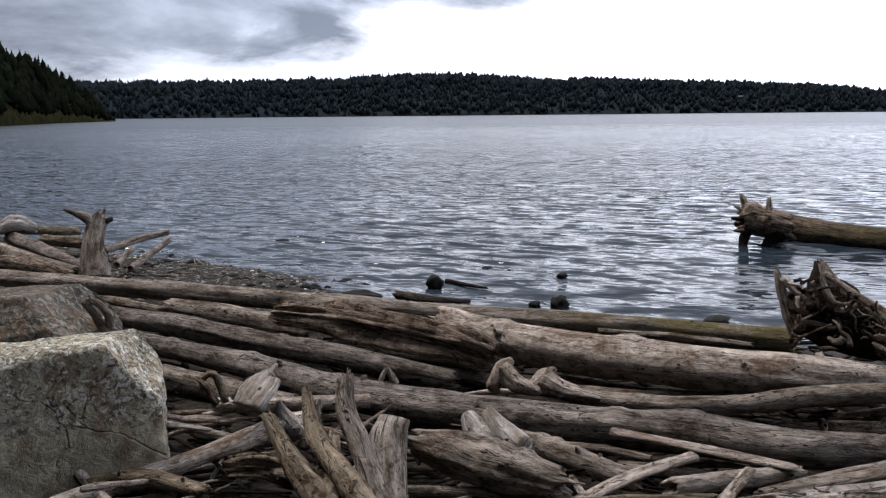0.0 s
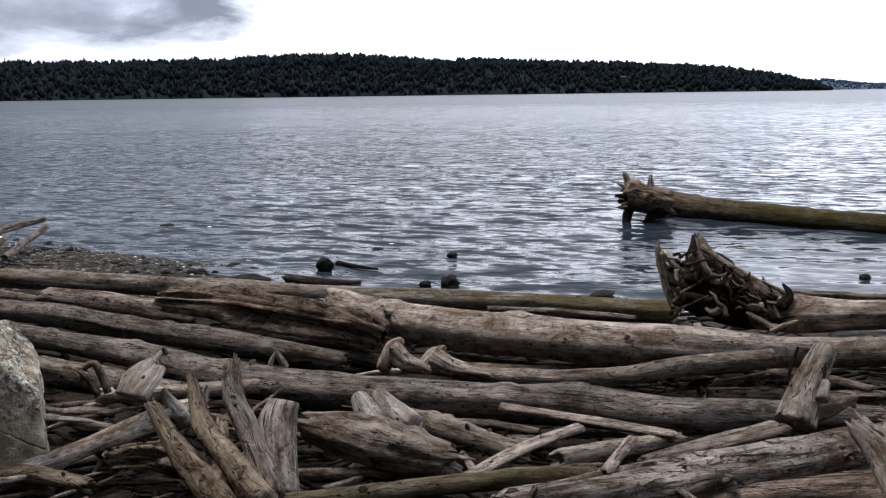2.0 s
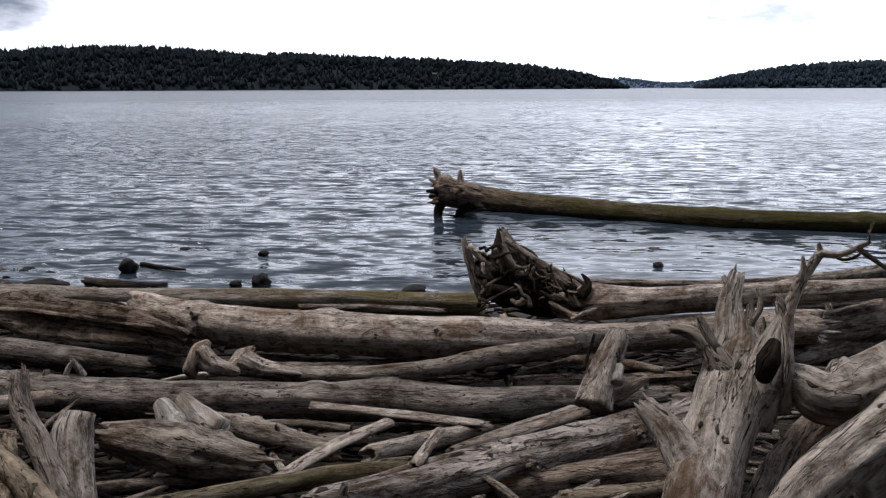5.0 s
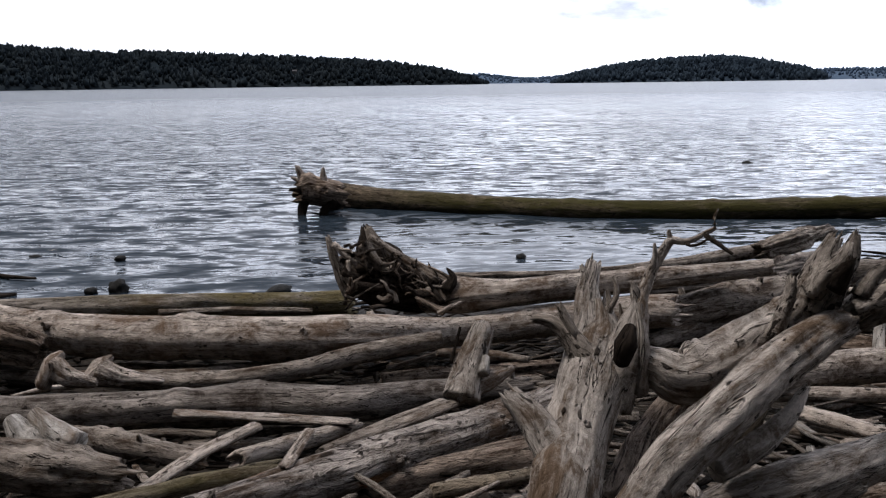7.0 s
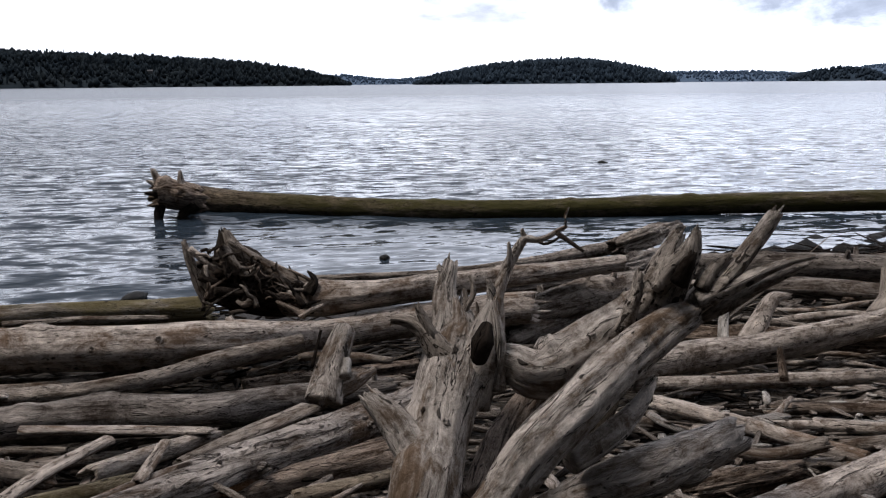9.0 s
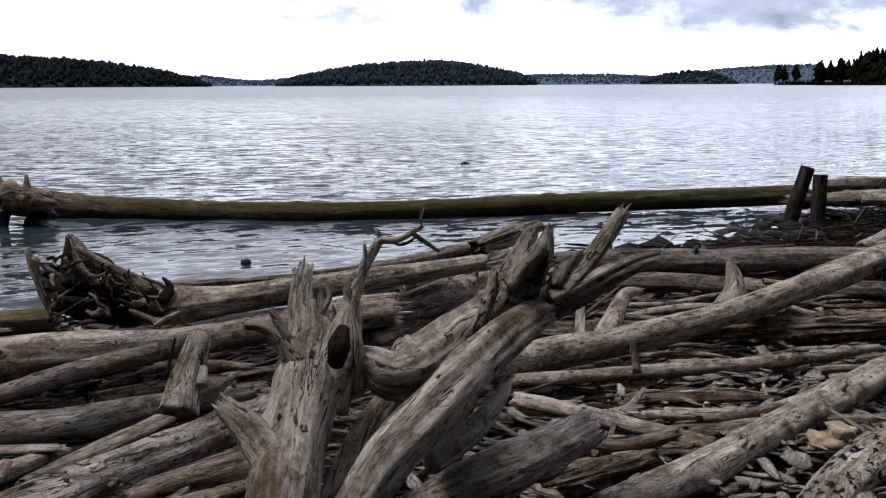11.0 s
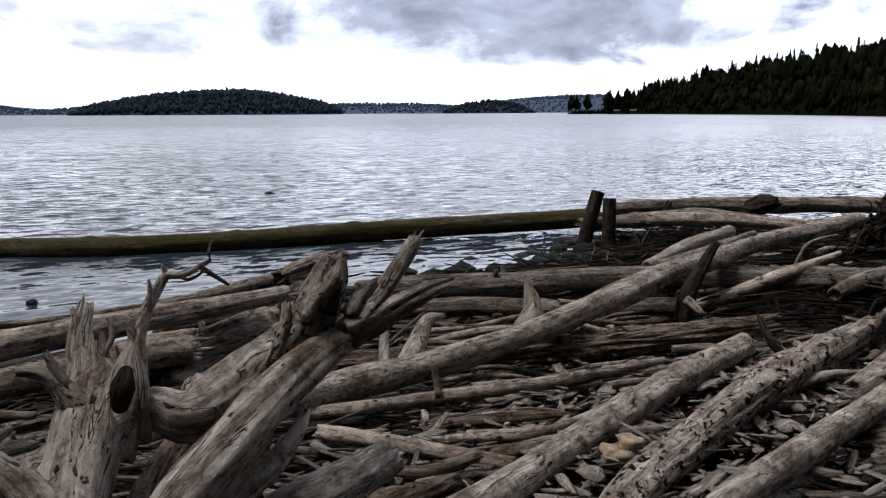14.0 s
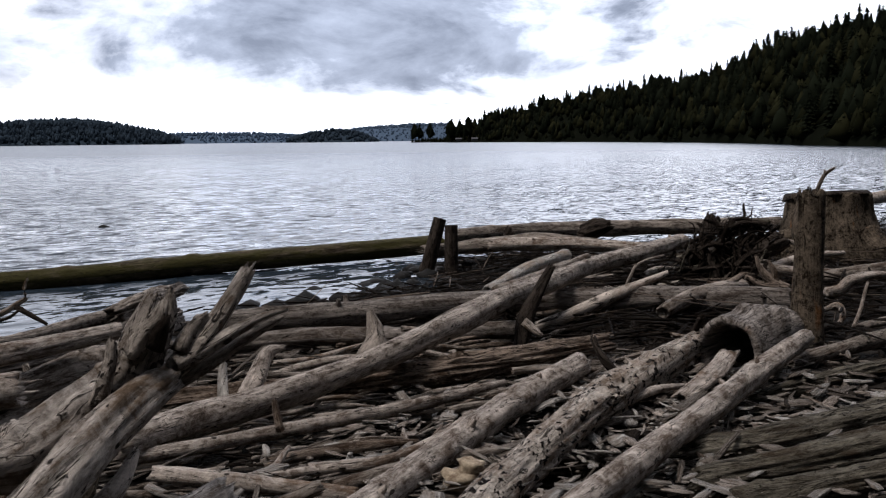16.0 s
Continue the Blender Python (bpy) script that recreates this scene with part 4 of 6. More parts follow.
driftwood("log", [(-3.14, 8.73, 0.40), (-2.09, 8.00, 0.41), (-1.26, 7.33, 0.42), (-0.61, 6.93, 0.40), (0.06, 6.59, 0.34)], [0.089, 0.096, 0.093, 0.088, 0.076], "ash", "bb", "slim weathered grey log lying among larger logs", "log", "", 5)
driftwood("log", [(-2.63, 7.80, 0.36), (-1.60, 6.88, 0.42), (-0.68, 6.00, 0.44), (0.05, 5.56, 0.45), (0.68, 5.25, 0.47), (1.26, 5.01, 0.47), (1.79, 4.77, 0.47), (2.21, 4.90, 0.41), (2.61, 4.82, 0.41), (2.92, 4.76, 0.41)], [0.080, 0.096, 0.105, 0.118, 0.118, 0.113, 0.108, 0.103, 0.083, 0.064], "ash", "bb", "long heavy grey log with a smooth weathered surface", "log", "knots", 6)
driftwood("log", [(-2.00, 6.59, 0.39), (-1.47, 6.29, 0.37), (-0.97, 5.97, 0.35)], [0.080, 0.088, 0.080], "grey", "bh", "short grey log lying behind the concrete block", "log", "", 7)
driftwood("stick", [(-1.32, 5.41, 0.53), (-0.88, 5.41, 0.54), (-0.44, 5.46, 0.54)], [0.043, 0.046, 0.040], "pale", "bc", "pale debarked stick lying across the pile", "stick", "", 8)
driftwood("log", [(-1.82, 4.06, 0.47), (-1.35, 4.44, 0.52), (-1.11, 4.69, 0.54), (-0.86, 4.93, 0.57), (-0.70, 5.06, 0.58)], [0.043, 0.046, 0.052, 0.060, 0.040], "pale", "bb", "pale bleached log with flaking surface", "log", "", 9)
driftwood("stick", [(-1.65, 4.26, 0.53), (-1.41, 4.28, 0.54), (-1.08, 4.16, 0.51)], [0.026, 0.042, 0.038], "warm", "bb", "yellowish worm-eaten driftwood stick full of holes", "stick", "knots", 10)
driftwood("log_chunk", [(-1.08, 4.62, 0.45), (-0.89, 4.56, 0.48), (-0.62, 4.42, 0.46)], [0.057, 0.073, 0.076], "warm", "bb", "short yellowish-brown broken log chunk", "log", "rough", 11)
driftwood("plank", [(0.89, 4.93, 0.52), (1.31, 4.74, 0.49), (1.72, 4.51, 0.47)], [0.046, 0.05, 0.042], "pale", "cb", "narrow pale split plank lying on the log pile", "plank", "flat", 12)
driftwood("plank", [(0.58, 4.09, 0.48), (0.87, 4.24, 0.54), (1.19, 4.40, 0.57)], [0.043, 0.052, 0.046], "pale", "cc", "pale squared plank lying aslant with a cracked face", "plank", "flat", 13)
driftwood("log", [(0.42, 5.03, 0.43), (0.62, 4.79, 0.44), (0.91, 4.52, 0.41)], [0.068, 0.067, 0.056], "grey", "bb", "short pale log with a rotted brown end", "log", "knots", 14)
driftwood("stick", [(1.09, 4.40, 0.42), (1.38, 4.46, 0.43), (1.78, 4.58, 0.42)], [0.054, 0.052, 0.037], "pale", "bb", "pale crooked stick in the pile", "stick", "", 15)
driftwood("stick", [(1.18, 3.92, 0.54), (1.38, 4.15, 0.60)], [0.036, 0.031], "pale", "bc", "short pale slat leaning on the pile", "stick", "flat", 16)
driftwood("stick", [(1.48, 4.27, 0.44), (1.86, 4.43, 0.45), (2.30, 4.62, 0.45)], [0.039, 0.049, 0.051], "grey", "bh", "grey weathered slab of wood in the pile", "stick", "flat", 17)
driftwood("stick", [(-0.11, 6.86, 0.34), (0.86, 6.32, 0.34), (1.54, 6.13, 0.34), (2.42, 6.30, 0.29)], [0.041, 0.046, 0.041, 0.031], "grey", "hb", "long thin grey stick below the thick pale log", "stick", "", 18)
driftwood("stick", [(-1.59, 5.37, 0.46), (-1.33, 5.51, 0.43)], [0.043, 0.047], "grey", "cb", "small pale plank end lying flat", "stick", "flat", 19)
driftwood("stick", [(-0.23, 4.31, 0.45), (0.19, 4.29, 0.44), (0.56, 4.29, 0.42)], [0.029, 0.032, 0.029], "grey", "bb", "thin grey stick lying low in the pile", "stick", "", 20)
driftwood("stick", [(0.54, 5.07, 0.39), (0.84, 5.04, 0.38), (1.09, 4.91, 0.37)], [0.031, 0.028, 0.027], "grey", "bb", "thin split stick in the pile", "stick", "", 21)
driftwood("stick", [(0.81, 4.83, 0.36), (1.15, 4.78, 0.35), (1.48, 4.70, 0.33)], [0.036, 0.038, 0.032], "grey", "bb", "grey stick half buried under planks", "stick", "", 22)
driftwood("stick", [(0.58, 6.18, 0.40), (1.09, 5.83, 0.41), (1.63, 5.62, 0.44), (2.19, 5.62, 0.49), (2.73, 5.57, 0.53)], [0.045, 0.061, 0.064, 0.068, 0.065], "grey", "bc", "long grey pole lying aslant with a blunt end", "stick", "", 23)
driftwood("stick", [(0.83, 6.70, 0.31), (1.52, 6.24, 0.33), (2.19, 6.17, 0.35), (2.79, 6.32, 0.36)], [0.033, 0.035, 0.035, 0.033], "grey", "bb", "thin curved grey pole", "stick", "", 24)
driftwood("plank", [(2.45, 5.95, 0.25), (2.98, 6.06, 0.28), (3.32, 6.22, 0.26)], [0.035, 0.044, 0.041], "grey", "bb", "split grey board wedged behind a stub", "plank", "flat", 25)
driftwood("log", [(-0.40, 3.92, 0.48), (0.16, 3.97, 0.48), (0.66, 4.01, 0.49), (1.17, 4.00, 0.51)], [0.040, 0.044, 0.048, 0.046], "mossy", "bb", "slim log tinged green with algae in front", "log", "moss", 26)
driftwood("plank", [(1.46, 4.05, 0.54), (1.83, 4.14, 0.56), (2.20, 4.29, 0.56)], [0.032, 0.046, 0.040], "grey", "bc", "split weathered slab lying on the pile", "plank", "flat", 27)
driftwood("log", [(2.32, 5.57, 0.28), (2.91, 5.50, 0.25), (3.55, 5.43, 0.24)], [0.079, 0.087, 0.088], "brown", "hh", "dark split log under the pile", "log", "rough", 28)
driftwood("stick", [(2.78, 5.72, 0.39), (3.08, 5.52, 0.39), (3.25, 5.30, 0.39)], [0.030, 0.033, 0.025], "grey", "bb", "small grey stick beside a stub", "stick", "", 29)
driftwood("bark_log", [(0.73, 3.78, 0.43), (1.12, 3.89, 0.43), (1.59, 3.99, 0.43), (1.99, 4.05, 0.44), (2.48, 4.19, 0.46), (3.01, 4.41, 0.43)], [0.101, 0.110, 0.119, 0.126, 0.118, 0.097], "bark", "bb", "big near log with cracked greyish bark and rusty patches", "log", "knots", 30)
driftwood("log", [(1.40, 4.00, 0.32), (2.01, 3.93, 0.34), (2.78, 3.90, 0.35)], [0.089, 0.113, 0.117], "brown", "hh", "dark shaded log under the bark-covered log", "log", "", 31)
driftwood("stick", [(1.76, 3.63, 0.42), (2.08, 3.60, 0.42), (2.48, 3.66, 0.40)], [0.037, 0.038, 0.035], "warm", "hh", "slim brown stick below the logs", "stick", "", 32)
driftwood("log", [(4.17, 8.28, 0.34), (5.15, 7.77, 0.34), (6.27, 7.67, 0.34), (7.84, 7.87, 0.35)], [0.038, 0.050, 0.070, 0.091], "grey", "bb", "slim grey log at the water's edge", "log", "", 33)
driftwood("log", [(5.09, 6.58, 0.42), (5.86, 6.57, 0.42), (6.69, 6.54, 0.45), (7.63, 6.83, 0.42)], [0.109, 0.109, 0.109, 0.088], "ash", "hh", "split grey log in the stacked drift pile", "log", "rough", 34)
driftwood("log", [(4.44, 5.87, 0.34), (5.28, 5.82, 0.41), (6.24, 6.01, 0.40)], [0.115, 0.154, 0.136], "grey", "hb", "thick weathered log with torn side branches", "log", "knots", 35)
driftwood("log", [(4.47, 5.62, 0.27), (5.49, 5.85, 0.26), (6.31, 5.94, 0.28)], [0.078, 0.085, 0.086], "ash", "hh", "low grey log beneath the stack", "log", "", 36)
driftwood("log", [(7.46, 7.57, 0.40), (8.06, 7.65, 0.45), (9.28, 8.34, 0.38)], [0.105, 0.122, 0.086], "grey", "bb", "splintered grey log end sticking out of the pile", "log", "rough", 37)
driftwood("log", [(7.33, 6.31, 0.41), (7.90, 5.46, 0.48), (8.68, 4.65, 0.49), (9.49, 3.85, 0.49), (10.00, 2.89, 0.51), (10.26, 2.07, 0.53), (10.54, 1.30, 0.53)], [0.114, 0.129, 0.135, 0.130, 0.137, 0.135, 0.116], "ash", "bb", "large grey log lying along the shore", "log", "knots", 38)
driftwood("log", [(7.15, 5.86, 0.30), (7.59, 5.11, 0.36), (8.00, 4.27, 0.38), (8.56, 3.44, 0.39)], [0.082, 0.091, 0.088, 0.087], "ash", "hh", "slim grey log tucked under a larger one", "log", "", 39)
driftwood("log", [(5.56, 5.10, 0.27), (5.99, 4.31, 0.34), (6.43, 3.49, 0.42), (7.06, 2.81, 0.49), (7.69, 2.32, 0.53)], [0.099, 0.100, 0.114, 0.105, 0.098], "brown", "hb", "dark furrowed log half sunk in wood debris", "log", "rough", 40)
driftwood("long_log", [(4.13, 4.07, 0.46), (4.62, 3.99, 0.48), (5.46, 3.71, 0.54), (6.20, 3.50, 0.63), (7.11, 3.34, 0.75), (8.36, 3.38, 0.78), (10.97, 3.53, 0.71), (12.19, 3.35, 0.73), (13.58, 3.13, 0.76)], [0.100, 0.106, 0.099, 0.093, 0.101, 0.100, 0.111, 0.114, 0.104], "pale", "bb", "long bent pale log lying diagonally over the pile", "log", "knots", 41)
driftwood("log", [(3.07, 2.28, 0.46), (3.85, 2.30, 0.46), (4.85, 2.34, 0.47), (5.95, 2.34, 0.48), (6.99, 2.29, 0.51)], [0.091, 0.092, 0.092, 0.097, 0.096], "pale", "hc", "smooth pale log with a rounded sawn end", "log", "knots", 42)
driftwood("stick", [(4.20, 4.00, 0.39), (4.74, 3.63, 0.40), (5.38, 3.21, 0.42), (6.15, 2.81, 0.44), (6.50, 2.69, 0.44)], [0.045, 0.046, 0.047, 0.038, 0.027], "pale", "bb", "long slim pale stick lying across the debris", "stick", "", 43)
driftwood("stick", [(4.05, 3.68, 0.39), (4.08, 3.10, 0.42), (4.16, 2.45, 0.44)], [0.049, 0.049, 0.034], "pale", "bc", "bleached stick on the debris", "stick", "", 44)
driftwood("stick", [(3.70, 3.08, 0.42), (3.81, 2.77, 0.43), (4.01, 2.57, 0.50)], [0.037, 0.039, 0.037], "grey", "bb", "forked grey stick on the debris", "stick", "", 45)
driftwood("stick", [(4.47, 2.96, 0.39), (4.65, 2.60, 0.43), (5.01, 2.46, 0.47), (5.50, 2.46, 0.49)], [0.038, 0.034, 0.029, 0.031], "pale", "bb", "curved pale stick on the debris", "stick", "", 46)
driftwood("stick", [(6.49, 4.20, 0.34), (6.40, 3.71, 0.37), (6.87, 3.39, 0.38), (7.60, 2.94, 0.41)], [0.032, 0.034, 0.030, 0.027], "pale", "bb", "thin pale branch lying over a dark log", "stick", "", 47)
driftwood("log", [(3.30, 2.73, 0.39), (3.58, 2.62, 0.42), (3.83, 2.60, 0.41)], [0.064, 0.072, 0.050], "brown", "bb", "short brown weathered log piece", "log", "rough", 48)
driftwood("stick", [(8.34, 3.58, 0.79), (9.32, 3.52, 0.82), (10.85, 3.57, 0.83)], [0.050, 0.054, 0.043], "grey", "hb", "dark branch resting on a pale log", "stick", "", 49)
driftwood("stick", [(9.82, 4.36, 0.53), (11.22, 4.46, 0.59), (12.63, 4.49, 0.61)], [0.066, 0.093, 0.087], "white", "bc", "white bleached log end sticking up", "stick", "", 50)
driftwood("log", [(14.19, 7.52, 0.36), (15.28, 6.14, 0.47), (15.50, 4.93, 0.44)], [0.109, 0.135, 0.095], "grey", "bh", "grey log lying on the spit", "log", "", 51)
driftwood("bark_log", [(3.39, 1.62, 0.48), (4.11, 1.77, 0.49), (5.01, 1.80, 0.50), (6.11, 1.77, 0.53), (7.18, 1.68, 0.55), (8.18, 1.63, 0.52)], [0.096, 0.113, 0.127, 0.141, 0.135, 0.108], "bark2", "hb", "log with pale bark pitted by dark holes", "log", "knots", 52)
driftwood("log", [(3.49, 1.29, 0.55), (4.03, 1.28, 0.58), (4.83, 1.21, 0.58), (5.91, 1.08, 0.60), (7.12, 0.95, 0.63), (8.05, 0.83, 0.64)], [0.071, 0.077, 0.079, 0.081, 0.078, 0.071], "pale", "hc", "slender pale log lying on woody debris", "log", "knots", 53)
driftwood("stick", [(6.52, 1.41, 0.47), (6.95, 1.30, 0.55), (7.40, 1.28, 0.61)], [0.068, 0.087, 0.075], "pale", "bb", "flat pale piece of driftwood leaning on a log", "stick", "flat", 54)
driftwood("log", [(5.51, 1.10, 0.45), (5.84, 0.62, 0.51), (6.60, -0.04, 0.58)], [0.076, 0.096, 0.105], "slab", "bh", "greenish brown slab log lying low", "log", "rough", 55)
driftwood("log", [(5.01, 0.94, 0.47), (5.36, 0.50, 0.53), (5.90, -0.06, 0.59)], [0.071, 0.087, 0.094], "slab", "bh", "wide weathered split log with a broken end", "log", "rough", 56)
driftwood("log", [(4.75, 0.73, 0.48), (4.99, 0.38, 0.53), (5.37, -0.07, 0.57)], [0.066, 0.075, 0.077], "slab", "hh", "split brown log at the front of the pile", "log", "rough", 57)
driftwood("log", [(16.37, 8.16, 0.39), (18.31, 7.10, 0.36), (19.37, 5.43, 0.37), (21.06, 2.93, 0.40)], [0.139, 0.160, 0.161, 0.152], "grey", "hh", "long grey log on the spit beside the water", "log", "", 58)
driftwood("log", [(13.99, 6.24, 0.55), (14.37, 5.15, 0.56), (14.64, 3.88, 0.51)], [0.107, 0.106, 0.095], "pale", "bh", "slim pale log lying across the spit", "log", "", 59)
driftwood("stick", [(8.08, 1.70, 0.57), (7.90, 1.59, 0.77)], [0.032, 0.027], "dark", "hb", "small dark stub on a log", "stick", "", 61)
driftwood("log", [(12.42, 1.27, 0.48), (12.82, 0.80, 0.55), (13.32, 0.08, 0.61)], [0.088, 0.089, 0.090], "grey", "bh", "grey log beyond the upright post", "log", "", 62)
driftwood("log", [(12.94, 2.01, 0.52), (12.73, 1.05, 0.52), (12.88, 0.31, 0.51)], [0.065, 0.069, 0.067], "grey", "bh", "thin grey log beyond the root tangle", "log", "", 63)
driftwood("stick", [(9.47, 0.64, 0.45), (10.26, 0.21, 0.48)], [0.041, 0.048], "grey", "bh", "thin grey stick on the beach", "stick", "", 64)
driftwood("log", [(7.98, 0.92, 0.46), (8.66, 0.49, 0.50), (9.48, 0.01, 0.53)], [0.057, 0.069, 0.074], "grey", "bh", "grey stick on the woody debris", "log", "", 65)
driftwood("log", [(6.85, 1.01, 0.43), (7.41, 0.57, 0.49), (8.06, 0.06, 0.52)], [0.050, 0.060, 0.063], "slab", "bh", "brown weathered stick on the debris", "log", "rough", 66)
driftwood("log", [(26.13, 1.69, 0.60), (35.58, 0.81, 0.33)], [0.140, 0.224], "pale", "bh", "pale log end beside the stump", "log", "", 67)
driftwood("log", [(-9.19, 17.18, 0.24), (-7.33, 17.12, 0.21), (-6.73, 17.66, 0.13)], [0.081, 0.091, 0.073], "warm", "hb", "ochre barked log on the far beach", "log", "", 68)
driftwood("log", [(-6.60, 14.58, 0.40), (-5.46, 13.25, 0.32), (-4.48, 12.06, 0.28)], [0.112, 0.094, 0.057], "ash", "bb", "weathered grey log in the far pile", "log", "", 69)
driftwood("log", [(-7.12, 14.57, 0.32), (-5.54, 12.86, 0.28), (-4.76, 12.23, 0.24)], [0.112, 0.099, 0.066], "grey", "hb", "grey log in the far pile", "log", "", 70)
driftwood("log", [(-6.66, 13.28, 0.25), (-5.68, 12.82, 0.23), (-4.68, 12.01, 0.20)], [0.103, 0.099, 0.072], "brown", "hb", "dark log low in the far pile", "log", "", 71)
driftwood("stick", [(-4.79, 13.48, 0.33), (-4.55, 14.12, 0.40), (-4.20, 14.55, 0.45)], [0.056, 0.059, 0.043], "grey", "bb", "bare grey branch pointing towards the water", "stick", "", 72)
driftwood("stick", [(-4.35, 12.64, 0.25), (-4.42, 13.55, 0.35)], [0.053, 0.040], "grey", "bb", "short bare branch leaning in the pile", "stick", "", 73)
driftwood("stick", [(-4.20, 12.74, 0.19), (-4.47, 15.58, 0.21)], [0.046, 0.046], "grey", "bb", "bare branch on the far beach", "stick", "", 74)
driftwood("log", [(-6.43, 15.40, 0.25), (-5.62, 14.95, 0.24), (-5.18, 14.44, 0.23)], [0.100, 0.098, 0.086], "warm", "hb", "yellowish log lying behind the stump", "log", "", 75)
driftwood("stick", [(-3.95, 10.41, 0.28), (-3.11, 9.71, 0.26), (-2.56, 9.38, 0.23)], [0.056, 0.058, 0.051], "grey", "bb", "thin grey pole under the long log", "stick", "", 76)
# this log's shade is put into its dark wood colour
driftwood("log", [(-0.65, 7.35, 0.28), (-0.11, 7.07, 0.29), (0.35, 6.87, 0.27)], [0.089, 0.094, 0.083], "dark", "hh", "log in a gap of the pile, coloured dark for its shade", "log", "", 77)
driftwood("stick", [(1.25, 7.55, 0.46), (1.84, 7.36, 0.45), (2.34, 7.13, 0.44)], [0.027, 0.031, 0.026], "grey", "bb", "thin grey stick behind the thick log", "stick", "", 78)

# the two grey-brown limbs of the great stump in front, and the uprooted trunk beside it
branched("tree_stump", (1.767, 2.608, 0.382), "tall silver-grey dead stump with splayed broken prongs", "stump", [
    ("trunk", "snag", "hb", 1.2, (1.755, 2.616, 0.382), 0.148, (1.742, 2.551, 0.779), 0.120, (1.902, 2.723, 0.939), 0.113, (2.045, 2.845, 1.090), 0.122, (2.130, 2.931, 1.209), 0.108, (2.172, 2.998, 1.313), 0.070),
    ("prong", "snag", "hb", 1.6, (2.137, 2.963, 1.246), 0.068, (2.165, 3.035, 1.386), 0.046, (2.219, 3.073, 1.491), 0.029),
    ("prong", "snag", "hb", 1.6, (2.164, 3.024, 1.388), 0.022, (2.175, 3.071, 1.458), 0.016, (2.167, 3.084, 1.490), 0.009),
    ("prong", "snag", "hb", 1.4, (2.208, 2.795, 1.162), 0.043, (2.240, 2.796, 1.299), 0.030, (2.258, 2.820, 1.390), 0.024, (2.310, 2.843, 1.479), 0.024, (2.339, 2.846, 1.525), 0.022, (2.383, 2.850, 1.575), 0.020, (2.403, 2.834, 1.608), 0.017, (2.437, 2.807, 1.602), 0.013, (2.473, 2.777, 1.618), 0.011, (2.499, 2.755, 1.640), 0.010, (2.522, 2.735, 1.657), 0.009, (2.518, 2.738, 1.690), 0.007, (2.527, 2.730, 1.727), 0.004),
    ("prong", "snag", "hb", 1.0, (2.258, 2.820, 1.358), 0.021, (2.241, 2.833, 1.434), 0.015, (2.231, 2.841, 1.464), 0.009),
    ("twig", "snag", "hb", 1.0, (2.319, 2.837, 1.490), 0.013, (2.325, 2.832, 1.555), 0.011, (2.322, 2.834, 1.599), 0.006),
    ("twig", "snag", "hb", 1.0, (2.403, 2.834, 1.604), 0.013, (2.395, 2.841, 1.630), 0.009, (2.393, 2.842, 1.643), 0.007),
    ("twig", "dark", "hb", 1.0, (2.437, 2.807, 1.602), 0.009, (2.444, 2.775, 1.590), 0.006, (2.464, 2.745, 1.601), 0.006, (2.470, 2.714, 1.622), 0.004),
    ("twig", "snag", "hb", 1.4, (2.303, 2.901, 1.347), 0.020, (2.294, 2.919, 1.385), 0.013, (2.294, 2.927, 1.415), 0.007),
    ("prong", "grey", "hb", 1.3, (2.277, 2.874, 1.277), 0.037, (2.301, 2.885, 1.373), 0.028, (2.304, 2.897, 1.426), 0.015),
    ("twig", "dark", "hb", 1.0, (2.494, 2.759, 1.631), 0.011, (2.522, 2.708, 1.596), 0.009, (2.537, 2.655, 1.569), 0.006),
    ("prong", "grey", "hb", 1.2, (2.059, 2.835, 1.156), 0.059, (1.995, 2.918, 1.278), 0.038, (1.948, 2.961, 1.323), 0.027, (1.898, 2.993, 1.329), 0.019),
    ("prong", "grey", "hb", 1.2, (2.009, 2.879, 1.262), 0.023, (1.986, 2.919, 1.344), 0.018, (1.974, 2.938, 1.385), 0.012),
    ("twig", "grey", "hb", 1.0, (2.170, 2.937, 1.314), 0.013, (2.233, 2.940, 1.394), 0.011, (2.243, 2.975, 1.458), 0.007),
    ("twig", "grey", "hb", 1.0, (2.172, 2.922, 1.272), 0.017, (2.219, 2.965, 1.357), 0.013, (2.218, 2.979, 1.407), 0.007),
    ("twig", "grey", "hb", 1.0, (2.183, 2.878, 1.235), 0.015, (2.224, 2.898, 1.314), 0.010, (2.227, 2.912, 1.366), 0.004),
    ("hollow_shell", "snag", "hb", 1.6, (2.106, 2.807, 1.001), 0.086, (2.151, 2.812, 1.146), 0.090, (2.191, 2.808, 1.250), 0.070, (2.216, 2.814, 1.332), 0.043, (2.232, 2.814, 1.384), 0.019),
    ("hollow_shell", "snag", "hb", 1.6, (2.204, 2.748, 1.064), 0.030, (2.211, 2.743, 1.217), 0.027, (2.216, 2.764, 1.309), 0.021, (2.218, 2.788, 1.369), 0.011),
    # solid black lump that stands for the shade inside the shell
    ("hollow", "rotten", "rr", 1.0, (2.091, 2.707, 1.220), 0.033, (2.101, 2.700, 1.277), 0.045, (2.123, 2.709, 1.324), 0.025),
    ("root", "snag", "hb", 1.5, (1.802, 2.634, 0.886), 0.072, (1.779, 2.766, 1.005), 0.056, (1.736, 2.884, 1.084), 0.037),
], 301)
